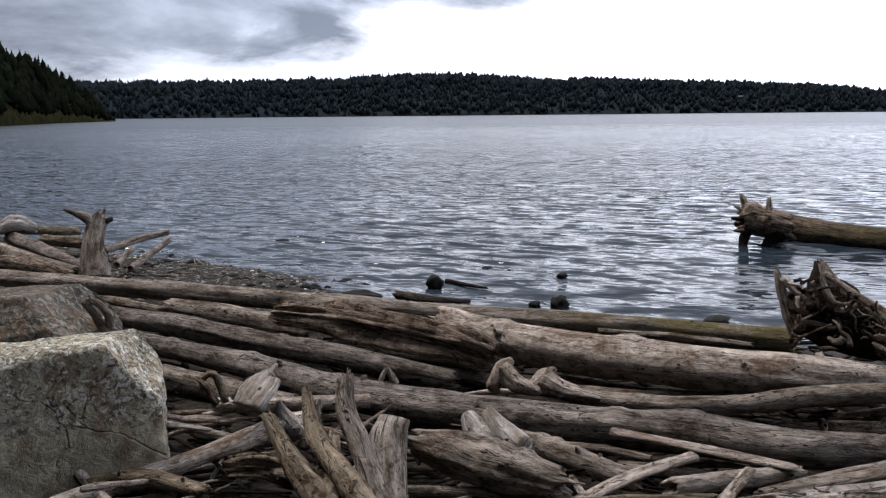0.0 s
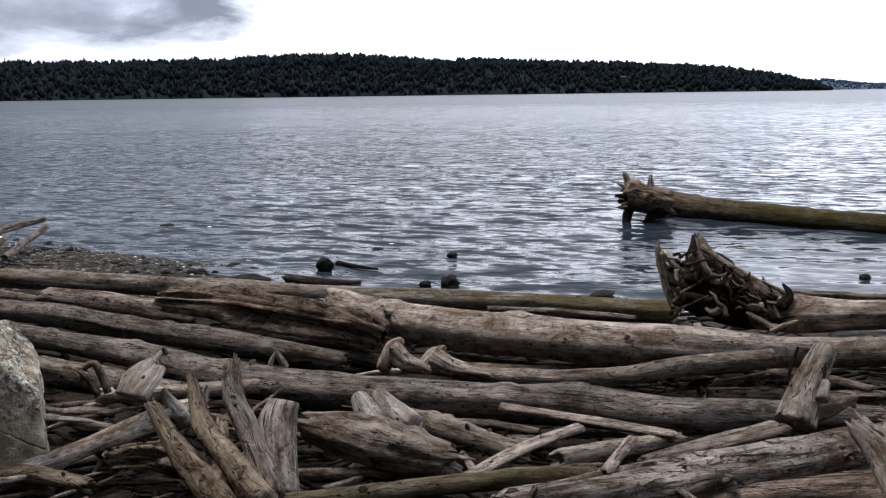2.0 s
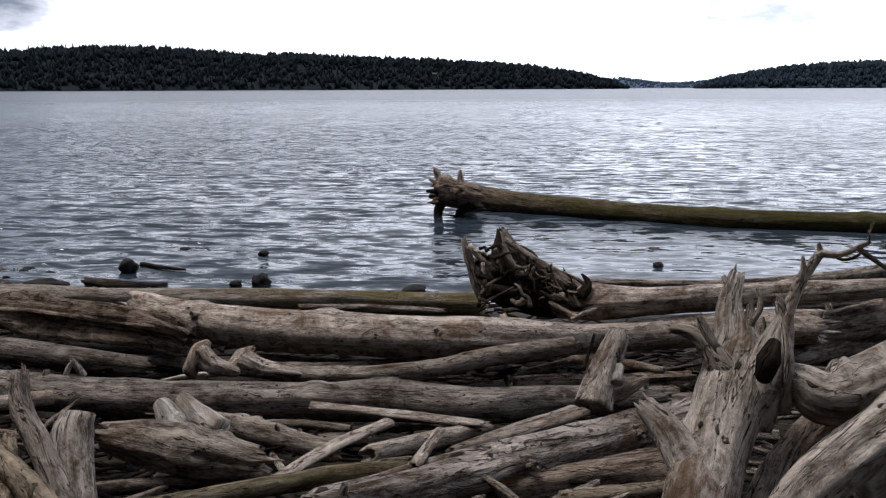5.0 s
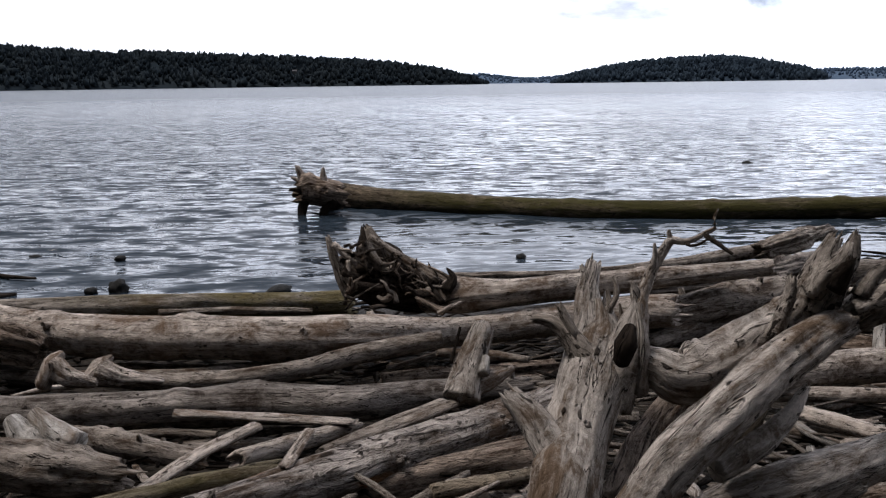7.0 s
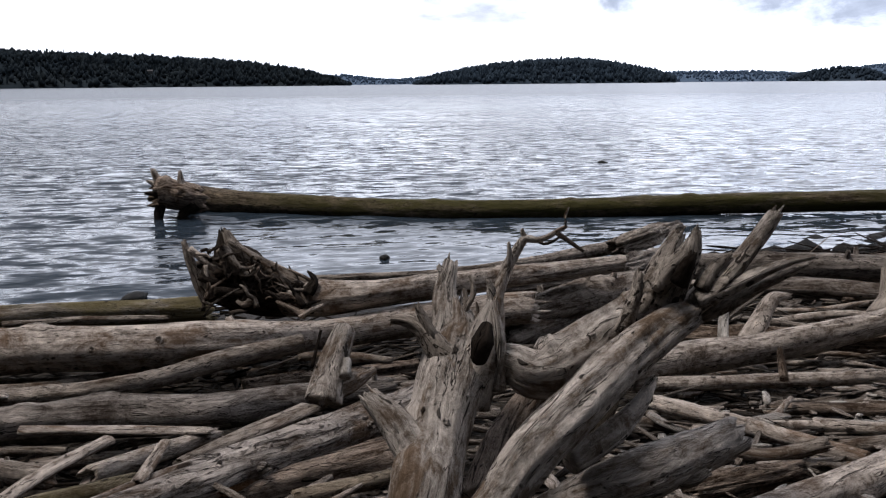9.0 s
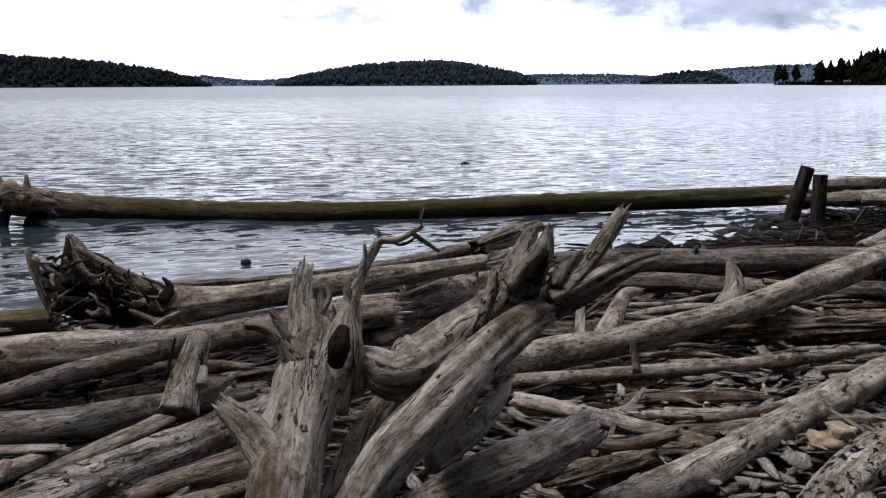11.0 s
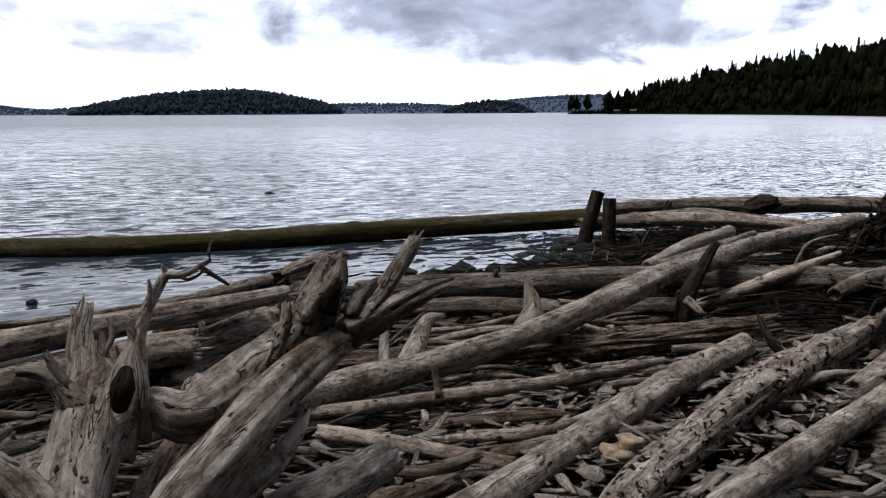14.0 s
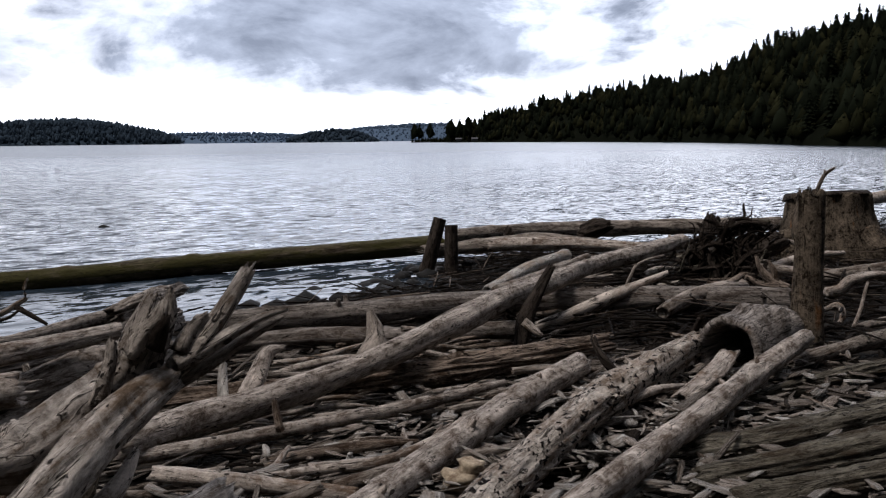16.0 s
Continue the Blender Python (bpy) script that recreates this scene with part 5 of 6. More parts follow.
branched("fallen_tree", (2.024, 2.717, 0.381), "leaning silver driftwood trunk with torn root stubs at its raised end", "tree trunk", [
    ("trunk", "snag", "hb", 2.2, (1.594, 2.367, 0.537), 0.084, (1.756, 2.380, 0.675), 0.081, (1.920, 2.386, 0.825), 0.078, (2.085, 2.384, 0.985), 0.083, (2.361, 2.409, 1.125), 0.083, (2.669, 2.458, 1.256), 0.082, (2.902, 2.457, 1.331), 0.063),
    ("bole", "snag", "hb", 2.4, (2.204, 2.798, 1.162), 0.052, (2.270, 2.748, 1.145), 0.069, (2.332, 2.699, 1.102), 0.091, (2.452, 2.677, 1.117), 0.118, (2.623, 2.644, 1.204), 0.116, (2.796, 2.614, 1.293), 0.091, (2.957, 2.590, 1.381), 0.069),
    ("root", "gnarl", "hb", 2.6, (2.682, 2.544, 1.252), 0.053, (2.803, 2.564, 1.387), 0.063, (2.859, 2.548, 1.506), 0.054, (2.930, 2.546, 1.610), 0.027),
    ("root", "gnarl", "hb", 2.6, (2.833, 2.503, 1.339), 0.067, (2.881, 2.480, 1.459), 0.054, (2.933, 2.467, 1.554), 0.040, (2.941, 2.458, 1.631), 0.020),
    ("root", "gnarl", "hb", 2.6, (2.781, 2.500, 1.435), 0.044, (2.785, 2.437, 1.520), 0.039, (2.800, 2.391, 1.572), 0.032, (2.827, 2.391, 1.618), 0.017),
    ("root", "dark", "hb", 2.0, (2.786, 2.407, 1.461), 0.032, (2.790, 2.372, 1.529), 0.030, (2.802, 2.358, 1.572), 0.017),
    ("root", "snag", "hb", 1.6, (2.934, 2.466, 1.332), 0.055, (3.058, 2.398, 1.451), 0.044, (3.152, 2.360, 1.579), 0.035, (3.235, 2.334, 1.690), 0.030),
    ("root", "gnarl", "hb", 2.2, (2.945, 2.407, 1.375), 0.045, (3.005, 2.367, 1.451), 0.036, (3.079, 2.339, 1.535), 0.025, (3.125, 2.314, 1.599), 0.014),
    ("root", "snag", "hb", 1.6, (2.910, 2.418, 1.367), 0.039, (3.058, 2.318, 1.449), 0.029, (3.177, 2.246, 1.510), 0.018, (3.283, 2.183, 1.536), 0.008),
    ("root", "grey", "hb", 1.6, (2.949, 2.449, 1.299), 0.036, (3.138, 2.378, 1.377), 0.027, (3.317, 2.309, 1.457), 0.020, (3.387, 2.297, 1.478), 0.014),
    ("root", "gnarl", "hb", 2.0, (2.938, 2.416, 1.407), 0.045, (2.989, 2.402, 1.491), 0.034, (3.043, 2.384, 1.532), 0.016),
    ("root", "gnarl", "hb", 2.0, (2.611, 2.517, 1.269), 0.032, (2.680, 2.518, 1.401), 0.024, (2.700, 2.526, 1.484), 0.017),
    ("root", "brown", "hb", 1.8, (2.038, 2.629, 0.681), 0.082, (2.297, 2.834, 0.793), 0.089, (2.524, 2.923, 0.933), 0.069),
    ("root", "snag", "hb", 1.8, (2.272, 2.408, 0.872), 0.043, (2.463, 2.411, 0.934), 0.049, (2.627, 2.436, 1.012), 0.033, (2.739, 2.475, 1.085), 0.017),
    ("root", "warm", "hb", 1.8, (2.301, 2.473, 0.908), 0.045, (2.479, 2.489, 0.973), 0.042, (2.578, 2.506, 1.058), 0.021),
], 331)
branched("broken_log", (2.425, 2.673, 0.420), "dark grey broken log with a splintered end", "log", [
    ("body", "snag", "hb", 1.8, (2.364, 2.668, 0.440), 0.120, (2.529, 2.330, 0.773), 0.098, (3.005, 2.316, 0.834), 0.077),
    ("branch_stub", "grey", "hb", 1.3, (2.644, 2.302, 0.798), 0.052, (2.683, 2.241, 0.767), 0.035, (2.773, 2.228, 0.782), 0.021),
], 361)

# splayed root stubs at the foot of the walk's start
branched("root_stump", (-0.405, 3.873, 0.401), "cluster of upright weathered root stubs and a grey slab", "stump", [
    ("stub", "warm", "hb", 1.5, (-0.434, 3.725, 0.543), 0.069, (-0.648, 4.021, 0.673), 0.057, (-0.811, 4.263, 0.831), 0.031),
    ("stub", "warm", "hb", 1.2, (-0.297, 3.745, 0.558), 0.069, (-0.460, 3.996, 0.681), 0.056, (-0.578, 4.175, 0.773), 0.046, (-0.650, 4.372, 0.926), 0.021),
    ("stub", "grey", "hb", 1.2, (-0.269, 3.847, 0.537), 0.059, (-0.367, 4.077, 0.727), 0.050, (-0.448, 4.221, 0.863), 0.049, (-0.459, 4.310, 0.991), 0.042),
    ("stub", "warm", "hb", 1.3, (-0.516, 3.832, 0.559), 0.071, (-0.513, 4.012, 0.598), 0.067, (-0.533, 4.315, 0.697), 0.047),
], 381)


for mat, label, pts, radii, seed in (
    ("snag", "upright grey slab of weathered wood among root stubs", [(-0.247, 3.991, 0.488), (-0.264, 4.160, 0.643), (-0.252, 4.251, 0.744), (-0.227, 4.295, 0.810)], [0.094, 0.098, 0.094, 0.085], 5),
    ("white", "pale rounded shell of bleached wood", [(-1.025, 4.868, 0.687), (-0.988, 4.918, 0.757), (-0.946, 5.025, 0.807), (-0.920, 5.039, 0.840)], [0.125, 0.12, 0.09, 0.05], 6)):
    me = limb("wood_slab", pts, radii, WOOD[mat], seed, "hr" if mat == "white" else "hc", flat=0.3, n=30, step=0.02, rough=0.7)
    tagged(part("wood_slab", me, at=pts[0]), label, "slab")

branched("horned_log", (-0.143, 4.947, 0.410), "short bleached log with two horn-like branch stubs", "log", [
    ("body", "grey", "bb", 2.2, (-0.143, 4.478, 0.622), 0.068, (0.034, 4.414, 0.587), 0.114, (0.296, 4.284, 0.550), 0.110, (0.536, 4.146, 0.534), 0.071),
    ("horn", "white", "hr", 1.2, (0.358, 4.405, 0.601), 0.090, (0.282, 4.484, 0.659), 0.077, (0.223, 4.565, 0.733), 0.042),
    ("horn", "white", "hr", 1.2, (0.226, 4.465, 0.595), 0.092, (0.169, 4.539, 0.647), 0.072, (0.126, 4.583, 0.713), 0.042),
], 401)

# branch stub and small root knobs among the logs
branched("branch_stub", (2.582, 4.958, 0.350), "grey upright branch stub rising from a log", "branch stub", [
    ("stub", "snag", "hr", 1.2, (2.256, 4.320, 0.567), 0.105, (2.349, 4.388, 0.723), 0.085, (2.450, 4.444, 0.880), 0.064),
    ("stub", "snag", "hr", 1.2, (2.231, 4.345, 0.602), 0.074, (2.420, 4.324, 0.646), 0.060, (2.557, 4.323, 0.684), 0.024),
    ("twig", "dark", "hb", 1.0, (2.254, 4.436, 0.728), 0.010, (2.346, 4.502, 0.899), 0.008),
    ("stub", "white", "hr", 1.0, (2.354, 4.260, 0.699), 0.032, (2.399, 4.316, 0.763), 0.024),
], 421)
branched("root_end", (0.400, 6.355, 0.336), "bleached knobbly root end lying in a gap", "root", [
    ("knob", "pale", "rr", 2.2, (0.309, 5.950, 0.485), 0.049, (0.369, 5.976, 0.589), 0.054, (0.420, 5.983, 0.631), 0.030),
    ("shaft", "pale", "hr", 2.4, (0.376, 5.972, 0.578), 0.069, (0.460, 5.896, 0.514), 0.062, (0.578, 5.825, 0.482), 0.031),
], 431)
branched("root_end", (0.656, 6.226, 0.332), "grey knotted root with a long tapering shaft", "root", [
    ("knob", "pale", "rr", 2.2, (0.545, 5.926, 0.460), 0.043, (0.632, 5.939, 0.537), 0.058, (0.697, 5.945, 0.583), 0.022),
    ("shaft", "pale", "hr", 2.4, (0.632, 5.935, 0.523), 0.073, (0.759, 5.853, 0.472), 0.053, (0.958, 5.765, 0.453), 0.024),
], 441)
branched("peg", (5.812, 4.710, 0.270), "short pale peg of wood standing upright", "peg", [("peg", "white", "hr", 1.0, (5.156, 4.145, 0.476), 0.043, (5.213, 4.198, 0.577), 0.036, (5.273, 4.243, 0.678), 0.028)], 451)
branched("forked_branch", (5.764, 4.428, 0.305), "curved pale branch stub standing on the pile", "branch", [
    ("branch", "pale", "hb", 1.2, (5.154, 3.988, 0.483), 0.062, (5.320, 3.997, 0.609), 0.070, (5.473, 4.017, 0.741), 0.048, (5.585, 3.962, 0.763), 0.020)], 456)
branched("pointed_stub", (7.175, 4.207, 0.358), "grey pointed stub standing among logs", "branch stub", [
    ("stub", "grey", "hb", 1.3, (7.187, 4.240, 0.301), 0.145, (7.320, 4.281, 0.447), 0.098, (7.420, 4.394, 0.669), 0.035),
    ("stub", "grey", "hb", 1.3, (7.196, 4.247, 0.348), 0.073, (7.040, 4.270, 0.274), 0.057, (6.877, 4.291, 0.179), 0.024)], 461)
branched("peg", (5.310, 3.815, 0.283), "small dark peg sticking out of debris", "peg", [("peg", "brown", "hb", 1.0, (4.501, 3.177, 0.573), 0.026, (4.595, 3.286, 0.702), 0.017)], 466)
branched("forked_branch", (8.082, 3.142, 0.357), "dark forked branch leaning under a pale log", "branch", [
    ("branch", "dark", "hb", 1.3, (7.955, 3.183, 0.300), 0.062, (8.024, 3.168, 0.582), 0.076, (8.211, 3.100, 0.854), 0.052, (8.366, 3.051, 1.034), 0.034),
    ("branch", "pale", "hb", 1.3, (7.979, 3.149, 0.591), 0.047, (7.962, 3.004, 0.494), 0.028)], 471)

# uprooted root wad by the water
wad = branched("uprooted_tree", (3.689, 7.551, 0.212), "uprooted driftwood tree with a dark tangled root plate", "root wad", [
    ("trunk", "pale", "hb", 1.0, (3.057, 6.482, 0.633), 0.152, (3.236, 6.230, 0.642), 0.138, (3.526, 6.024, 0.667), 0.108, (4.067, 5.936, 0.678), 0.099, (4.948, 5.796, 0.706), 0.081, (5.693, 5.674, 0.715), 0.070),
    # dark core fills the plate: shade between the roots, put into colour
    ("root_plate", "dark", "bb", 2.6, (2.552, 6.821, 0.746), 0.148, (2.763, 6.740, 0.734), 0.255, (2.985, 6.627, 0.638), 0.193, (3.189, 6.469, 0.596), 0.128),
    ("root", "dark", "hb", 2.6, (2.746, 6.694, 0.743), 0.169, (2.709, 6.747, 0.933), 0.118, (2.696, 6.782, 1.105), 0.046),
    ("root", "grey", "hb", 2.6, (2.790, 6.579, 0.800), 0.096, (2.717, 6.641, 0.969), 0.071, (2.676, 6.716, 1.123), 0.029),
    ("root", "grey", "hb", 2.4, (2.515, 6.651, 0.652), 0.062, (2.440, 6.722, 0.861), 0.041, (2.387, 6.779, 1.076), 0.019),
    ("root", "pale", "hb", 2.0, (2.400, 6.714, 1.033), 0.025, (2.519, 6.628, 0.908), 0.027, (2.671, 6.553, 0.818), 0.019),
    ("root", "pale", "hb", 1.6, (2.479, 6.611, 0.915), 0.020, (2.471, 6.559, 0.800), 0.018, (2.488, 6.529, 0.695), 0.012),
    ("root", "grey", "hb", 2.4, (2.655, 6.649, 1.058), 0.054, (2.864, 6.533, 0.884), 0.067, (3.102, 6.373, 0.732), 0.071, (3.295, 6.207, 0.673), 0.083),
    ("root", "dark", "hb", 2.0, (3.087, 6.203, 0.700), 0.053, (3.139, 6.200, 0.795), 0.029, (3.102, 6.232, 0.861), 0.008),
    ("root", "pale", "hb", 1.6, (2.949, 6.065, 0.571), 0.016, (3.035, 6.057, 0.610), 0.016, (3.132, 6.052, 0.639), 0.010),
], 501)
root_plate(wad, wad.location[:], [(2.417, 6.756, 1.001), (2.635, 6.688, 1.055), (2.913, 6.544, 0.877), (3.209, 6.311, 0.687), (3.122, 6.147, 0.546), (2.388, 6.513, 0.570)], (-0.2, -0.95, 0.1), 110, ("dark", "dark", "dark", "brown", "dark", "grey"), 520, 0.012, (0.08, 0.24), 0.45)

# the floating log with its root stubs
branched("floating_log", (5.537, 16.940, 0.000), "long algae-stained log afloat with root stubs at one end", "log", [
    ("trunk", "algae", "bb", 0.6, (5.126, 15.970, 0.373), 0.209, (5.966, 16.647, 0.200), 0.233, (6.516, 15.900, 0.160), 0.204, (7.719, 14.581, 0.110), 0.184, (9.051, 13.095, 0.100), 0.188, (10.675, 12.120, 0.100), 0.189, (12.360, 11.033, 0.160), 0.175, (14.849, 9.213, 0.220), 0.171, (16.110, 8.342, 0.250), 0.174),
    ("root_stub", "pale", "hb", 1.0, (5.217, 15.891, 0.393), 0.161, (5.094, 15.950, 0.586), 0.095, (5.035, 15.980, 0.711), 0.061, (5.000, 16.000, 0.806), 0.047),
    ("root_stub", "pale", "hb", 0.8, (5.446, 15.709, 0.393), 0.161, (5.383, 15.750, 0.574), 0.071, (5.382, 15.770, 0.781), 0.028),
    ("root_stub", "pale", "hb", 1.0, (5.166, 16.019, 0.452), 0.076, (5.019, 16.077, 0.571), 0.043, (4.919, 16.112, 0.623), 0.024),
    ("root_stub", "dark", "hb", 1.0, (5.130, 15.918, 0.387), 0.076, (4.959, 15.974, 0.423), 0.042, (4.847, 16.008, 0.427), 0.028),
    ("root_flare", "brown", "bb", 1.0, (5.009, 15.956, 0.392), 0.189, (5.219, 15.892, 0.412), 0.247, (5.631, 15.691, 0.324), 0.229),
    ("root_stub", "dark", "hb", 1.0, (5.122, 15.910, 0.303), 0.123, (5.049, 15.916, 0.165), 0.085, (5.006, 15.904, -0.022), 0.071),
    ("root_stub", "dark", "hb", 1.0, (5.564, 15.651, 0.247), 0.171, (5.405, 15.690, 0.121), 0.085, (5.303, 15.701, -0.043), 0.057),
], 601)

# posts, stump and hollow log towards the spit
branched("wooden_post", (13.918, 7.436, -0.224), "dark weathered wooden post leaning over", "post", [("post", "dark", "hc", 0.5, (13.866, 7.472, -0.404), 0.126, (14.041, 7.363, 0.314), 0.117, (14.170, 7.248, 0.913), 0.107)], 621)
branched("wooden_post", (13.761, 6.846, -0.278), "dark weathered upright wooden post", "post", [("post", "dark", "hc", 0.5, (13.756, 6.842, -0.321), 0.113, (13.835, 6.878, 0.283), 0.109, (13.890, 6.899, 0.835), 0.104)], 626)
branched("wooden_post", (8.840, 0.924, 0.461), "tall grey weathered post standing upright", "post", [("post", "stump", "hb", 0.8, (8.923, 0.933, 0.404), 0.151, (9.050, 0.943, 0.829), 0.128, (9.156, 0.951, 1.263), 0.124, (9.238, 0.964, 1.679), 0.124)], 631)
branched("tree_stump", (16.060, 1.396, 0.121), "broad old cut stump with a flared base", "stump", [
    ("trunk", "stump", "hc", 1.5, (16.049, 1.392, 0.034), 0.871, (16.107, 1.440, 0.553), 0.733, (16.142, 1.474, 0.986), 0.611, (16.161, 1.485, 1.290), 0.584),
    ("root", "stump", "hb", 1.3, (15.757, 0.955, 0.691), 0.252, (15.540, 0.664, 0.392), 0.206, (15.314, 0.384, 0.107), 0.121),
    ("root", "stump", "hb", 1.3, (15.760, 1.909, 0.655), 0.260, (15.508, 2.012, 0.330), 0.172, (15.255, 2.064, 0.015), 0.085),
    ("top", "dark", "hc", 1.6, (16.155, 1.481, 1.235), 0.60, (16.161, 1.485, 1.285), 0.592, (16.163, 1.487, 1.315), 0.56),
    ("sapling_twig", "grey", "hb", 1.0, (16.062, 1.717, 1.250), 0.034, (16.072, 1.620, 1.494), 0.031, (16.079, 1.559, 1.616), 0.028, (15.993, 1.417, 1.723), 0.017),
    ("sapling_twig", "grey", "hb", 1.0, (16.078, 1.566, 1.581), 0.022, (16.077, 1.577, 1.659), 0.017, (16.079, 1.561, 1.685), 0.011),
    ("sapling_twig", "dark", "hb", 1.0, (15.852, 1.782, 1.261), 0.017, (15.852, 1.785, 1.364), 0.017, (15.853, 1.779, 1.433), 0.011),
], 641)
branched("hollow_log", (7.181, 1.192, 0.557), "short hollow log with a dark open end", "log", [
    ("body", "bark", "ob", 0.8, (7.656, 1.326, 0.564), 0.263, (8.295, 1.226, 0.557), 0.250, (8.920, 1.131, 0.517), 0.217),
], 661)
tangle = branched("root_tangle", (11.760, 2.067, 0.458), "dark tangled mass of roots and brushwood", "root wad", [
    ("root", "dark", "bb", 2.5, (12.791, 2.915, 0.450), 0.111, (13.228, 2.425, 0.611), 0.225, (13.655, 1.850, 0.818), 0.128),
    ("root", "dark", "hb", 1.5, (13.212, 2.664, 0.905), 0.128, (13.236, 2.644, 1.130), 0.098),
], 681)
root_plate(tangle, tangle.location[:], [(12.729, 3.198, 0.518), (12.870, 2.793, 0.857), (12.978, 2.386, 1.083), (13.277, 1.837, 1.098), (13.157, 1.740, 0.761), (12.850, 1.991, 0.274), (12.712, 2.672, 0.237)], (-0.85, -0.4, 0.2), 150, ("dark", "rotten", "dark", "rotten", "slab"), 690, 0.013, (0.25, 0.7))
branched("root_tangle", (16.272, 5.336, 0.379), "small dark root end on the spit", "root wad", [
    ("root", "dark", "bb", 2.0, (16.222, 5.526, 0.526), 0.148, (16.310, 5.299, 0.625), 0.168, (16.386, 5.089, 0.695), 0.089),
    ("root", "dark", "bb", 2.0, (15.715, 6.760, 0.377), 0.080, (15.768, 6.696, 0.595), 0.090)], 751)

# roots, forks and sticks that stand out of the pile
branched("forked_root", (-0.752, 4.892, 0.529), "bleached fork of a root at the end of a pale log", "root", [
    ("prong", "white", "hr", 1.6, (-0.752, 4.892, 0.529), 0.049, (-0.822, 4.912, 0.601), 0.043, (-0.858, 4.926, 0.658), 0.028, (-0.871, 4.923, 0.699), 0.015),
    ("prong", "white", "hr", 1.6, (-0.796, 4.886, 0.547), 0.046, (-0.725, 4.927, 0.595), 0.040, (-0.683, 4.953, 0.639), 0.028, (-0.663, 4.956, 0.700), 0.015),
], 811)
branched("twisted_root", (-1.811, 5.193, 1.019), "thin twisted grey root curling behind the concrete block", "root", [
    ("root", "grey", "hb", 1.6, (-1.811, 5.193, 1.019), 0.030, (-1.878, 5.169, 1.073), 0.030, (-1.915, 5.156, 1.155), 0.026, (-1.953, 5.142, 1.205), 0.023, (-1.930, 5.150, 1.225), 0.016),
    ("root", "grey", "hb", 1.6, (-1.838, 5.184, 1.037), 0.023, (-1.830, 5.133, 1.143), 0.023, (-1.868, 5.120, 1.199), 0.020, (-1.920, 5.154, 1.209), 0.013),
], 821)
branched("dry_root", (-1.240, 5.256, 0.601), "dry tangled root clump between the logs", "root", [
    ("root", "warm", "hb", 1.8, (-1.240, 5.256, 0.601), 0.023, (-1.261, 5.251, 0.692), 0.023, (-1.294, 5.243, 0.769), 0.020, (-1.342, 5.231, 0.754), 0.016, (-1.366, 5.224, 0.684), 0.013),
    ("root", "brown", "hb", 1.8, (-1.268, 5.198, 0.609), 0.023, (-1.304, 5.189, 0.661), 0.023, (-1.331, 5.182, 0.728), 0.016, (-1.378, 5.221, 0.744), 0.010),
    ("root", "grey", "hb", 1.8, (-1.203, 5.264, 0.621), 0.020, (-1.155, 5.275, 0.667), 0.020, (-1.107, 5.285, 0.723), 0.016, (-1.070, 5.293, 0.734), 0.010),
], 831)
branched("branch_stub", (-0.315, 6.042, 0.473), "small pale forked stub on a grey log", "branch stub", [
    ("stub", "pale", "hb", 1.4, (-0.315, 6.042, 0.473), 0.026, (-0.344, 6.040, 0.533), 0.022, (-0.372, 6.039, 0.587), 0.015),
    ("stub", "pale", "hb", 1.4, (-0.417, 6.036, 0.475), 0.019, (-0.395, 6.037, 0.535), 0.018, (-0.372, 6.039, 0.568), 0.011),
], 841)
driftwood("plank", [(-1.44, 4.79, 0.67), (-1.33, 4.82, 0.64), (-1.19, 4.86, 0.62)], [0.031, 0.034, 0.025], "pale", "cb", "small pale board lying beside the concrete block", "plank", "flat", 851)
driftwood("plank", [(-1.41, 4.74, 0.64), (-1.31, 4.77, 0.62), (-1.21, 4.80, 0.59)], [0.024, 0.028, 0.021], "white", "bb", "split pale board lying beside the concrete block", "plank", "flat", 852)
branched("bleached_root", (10.414, 0.924, 0.642), "pale twisted root lying behind the upright post", "root", [
    ("root", "pale", "hb", 1.6, (10.414, 0.924, 0.642), 0.049, (10.525, 0.814, 0.650), 0.061, (10.633, 0.722, 0.738), 0.056, (10.847, 0.529, 0.779), 0.044, (11.056, 0.356, 0.773), 0.032),
    ("root", "pale", "hb", 1.6, (10.016, 0.889, 0.538), 0.029, (10.026, 0.780, 0.588), 0.035, (9.931, 0.720, 0.521), 0.029, (9.828, 0.746, 0.418), 0.023),
], 861)
branched("bare_twig", (10.221, 2.912, 0.616), "thin pale twig leaning on the grey log", "twig", [
    ("twig", "pale", "hb", 1.0, (10.221, 2.912, 0.616), 0.016, (10.235, 2.867, 0.727), 0.016, (10.251, 2.811, 0.838), 0.015, (10.378, 2.731, 0.888), 0.012, (10.521, 2.585, 0.928), 0.009),
], 871)
branched("bare_twig", (9.041, 0.560, 0.564), "crooked pale twig standing behind the post", "twig", [
    ("twig", "pale", "hb", 1.0, (9.041, 0.560, 0.564), 0.016, (9.144, 0.519, 0.697), 0.016, (9.246, 0.496, 0.831), 0.014, (9.347, 0.479, 0.917), 0.011),
], 881)
branched("rusty_root", (10.769, 1.331, 0.600), "reddish brown splayed root end beside the post", "root", [
    ("root", "brown", "hb", 1.6, (10.769, 1.331, 0.600), 0.057, (10.745, 1.500, 0.677), 0.057, (10.726, 1.615, 0.812), 0.031, (10.719, 1.657, 0.931), 0.019),
    ("root", "brown", "hb", 1.6, (10.757, 1.415, 0.621), 0.044, (10.633, 1.566, 0.647), 0.037, (10.604, 1.736, 0.742), 0.019),
    ("root", "brown", "hb", 1.6, (10.753, 1.443, 0.637), 0.038, (10.748, 1.475, 0.786), 0.031, (10.739, 1.533, 0.892), 0.016),
], 891)
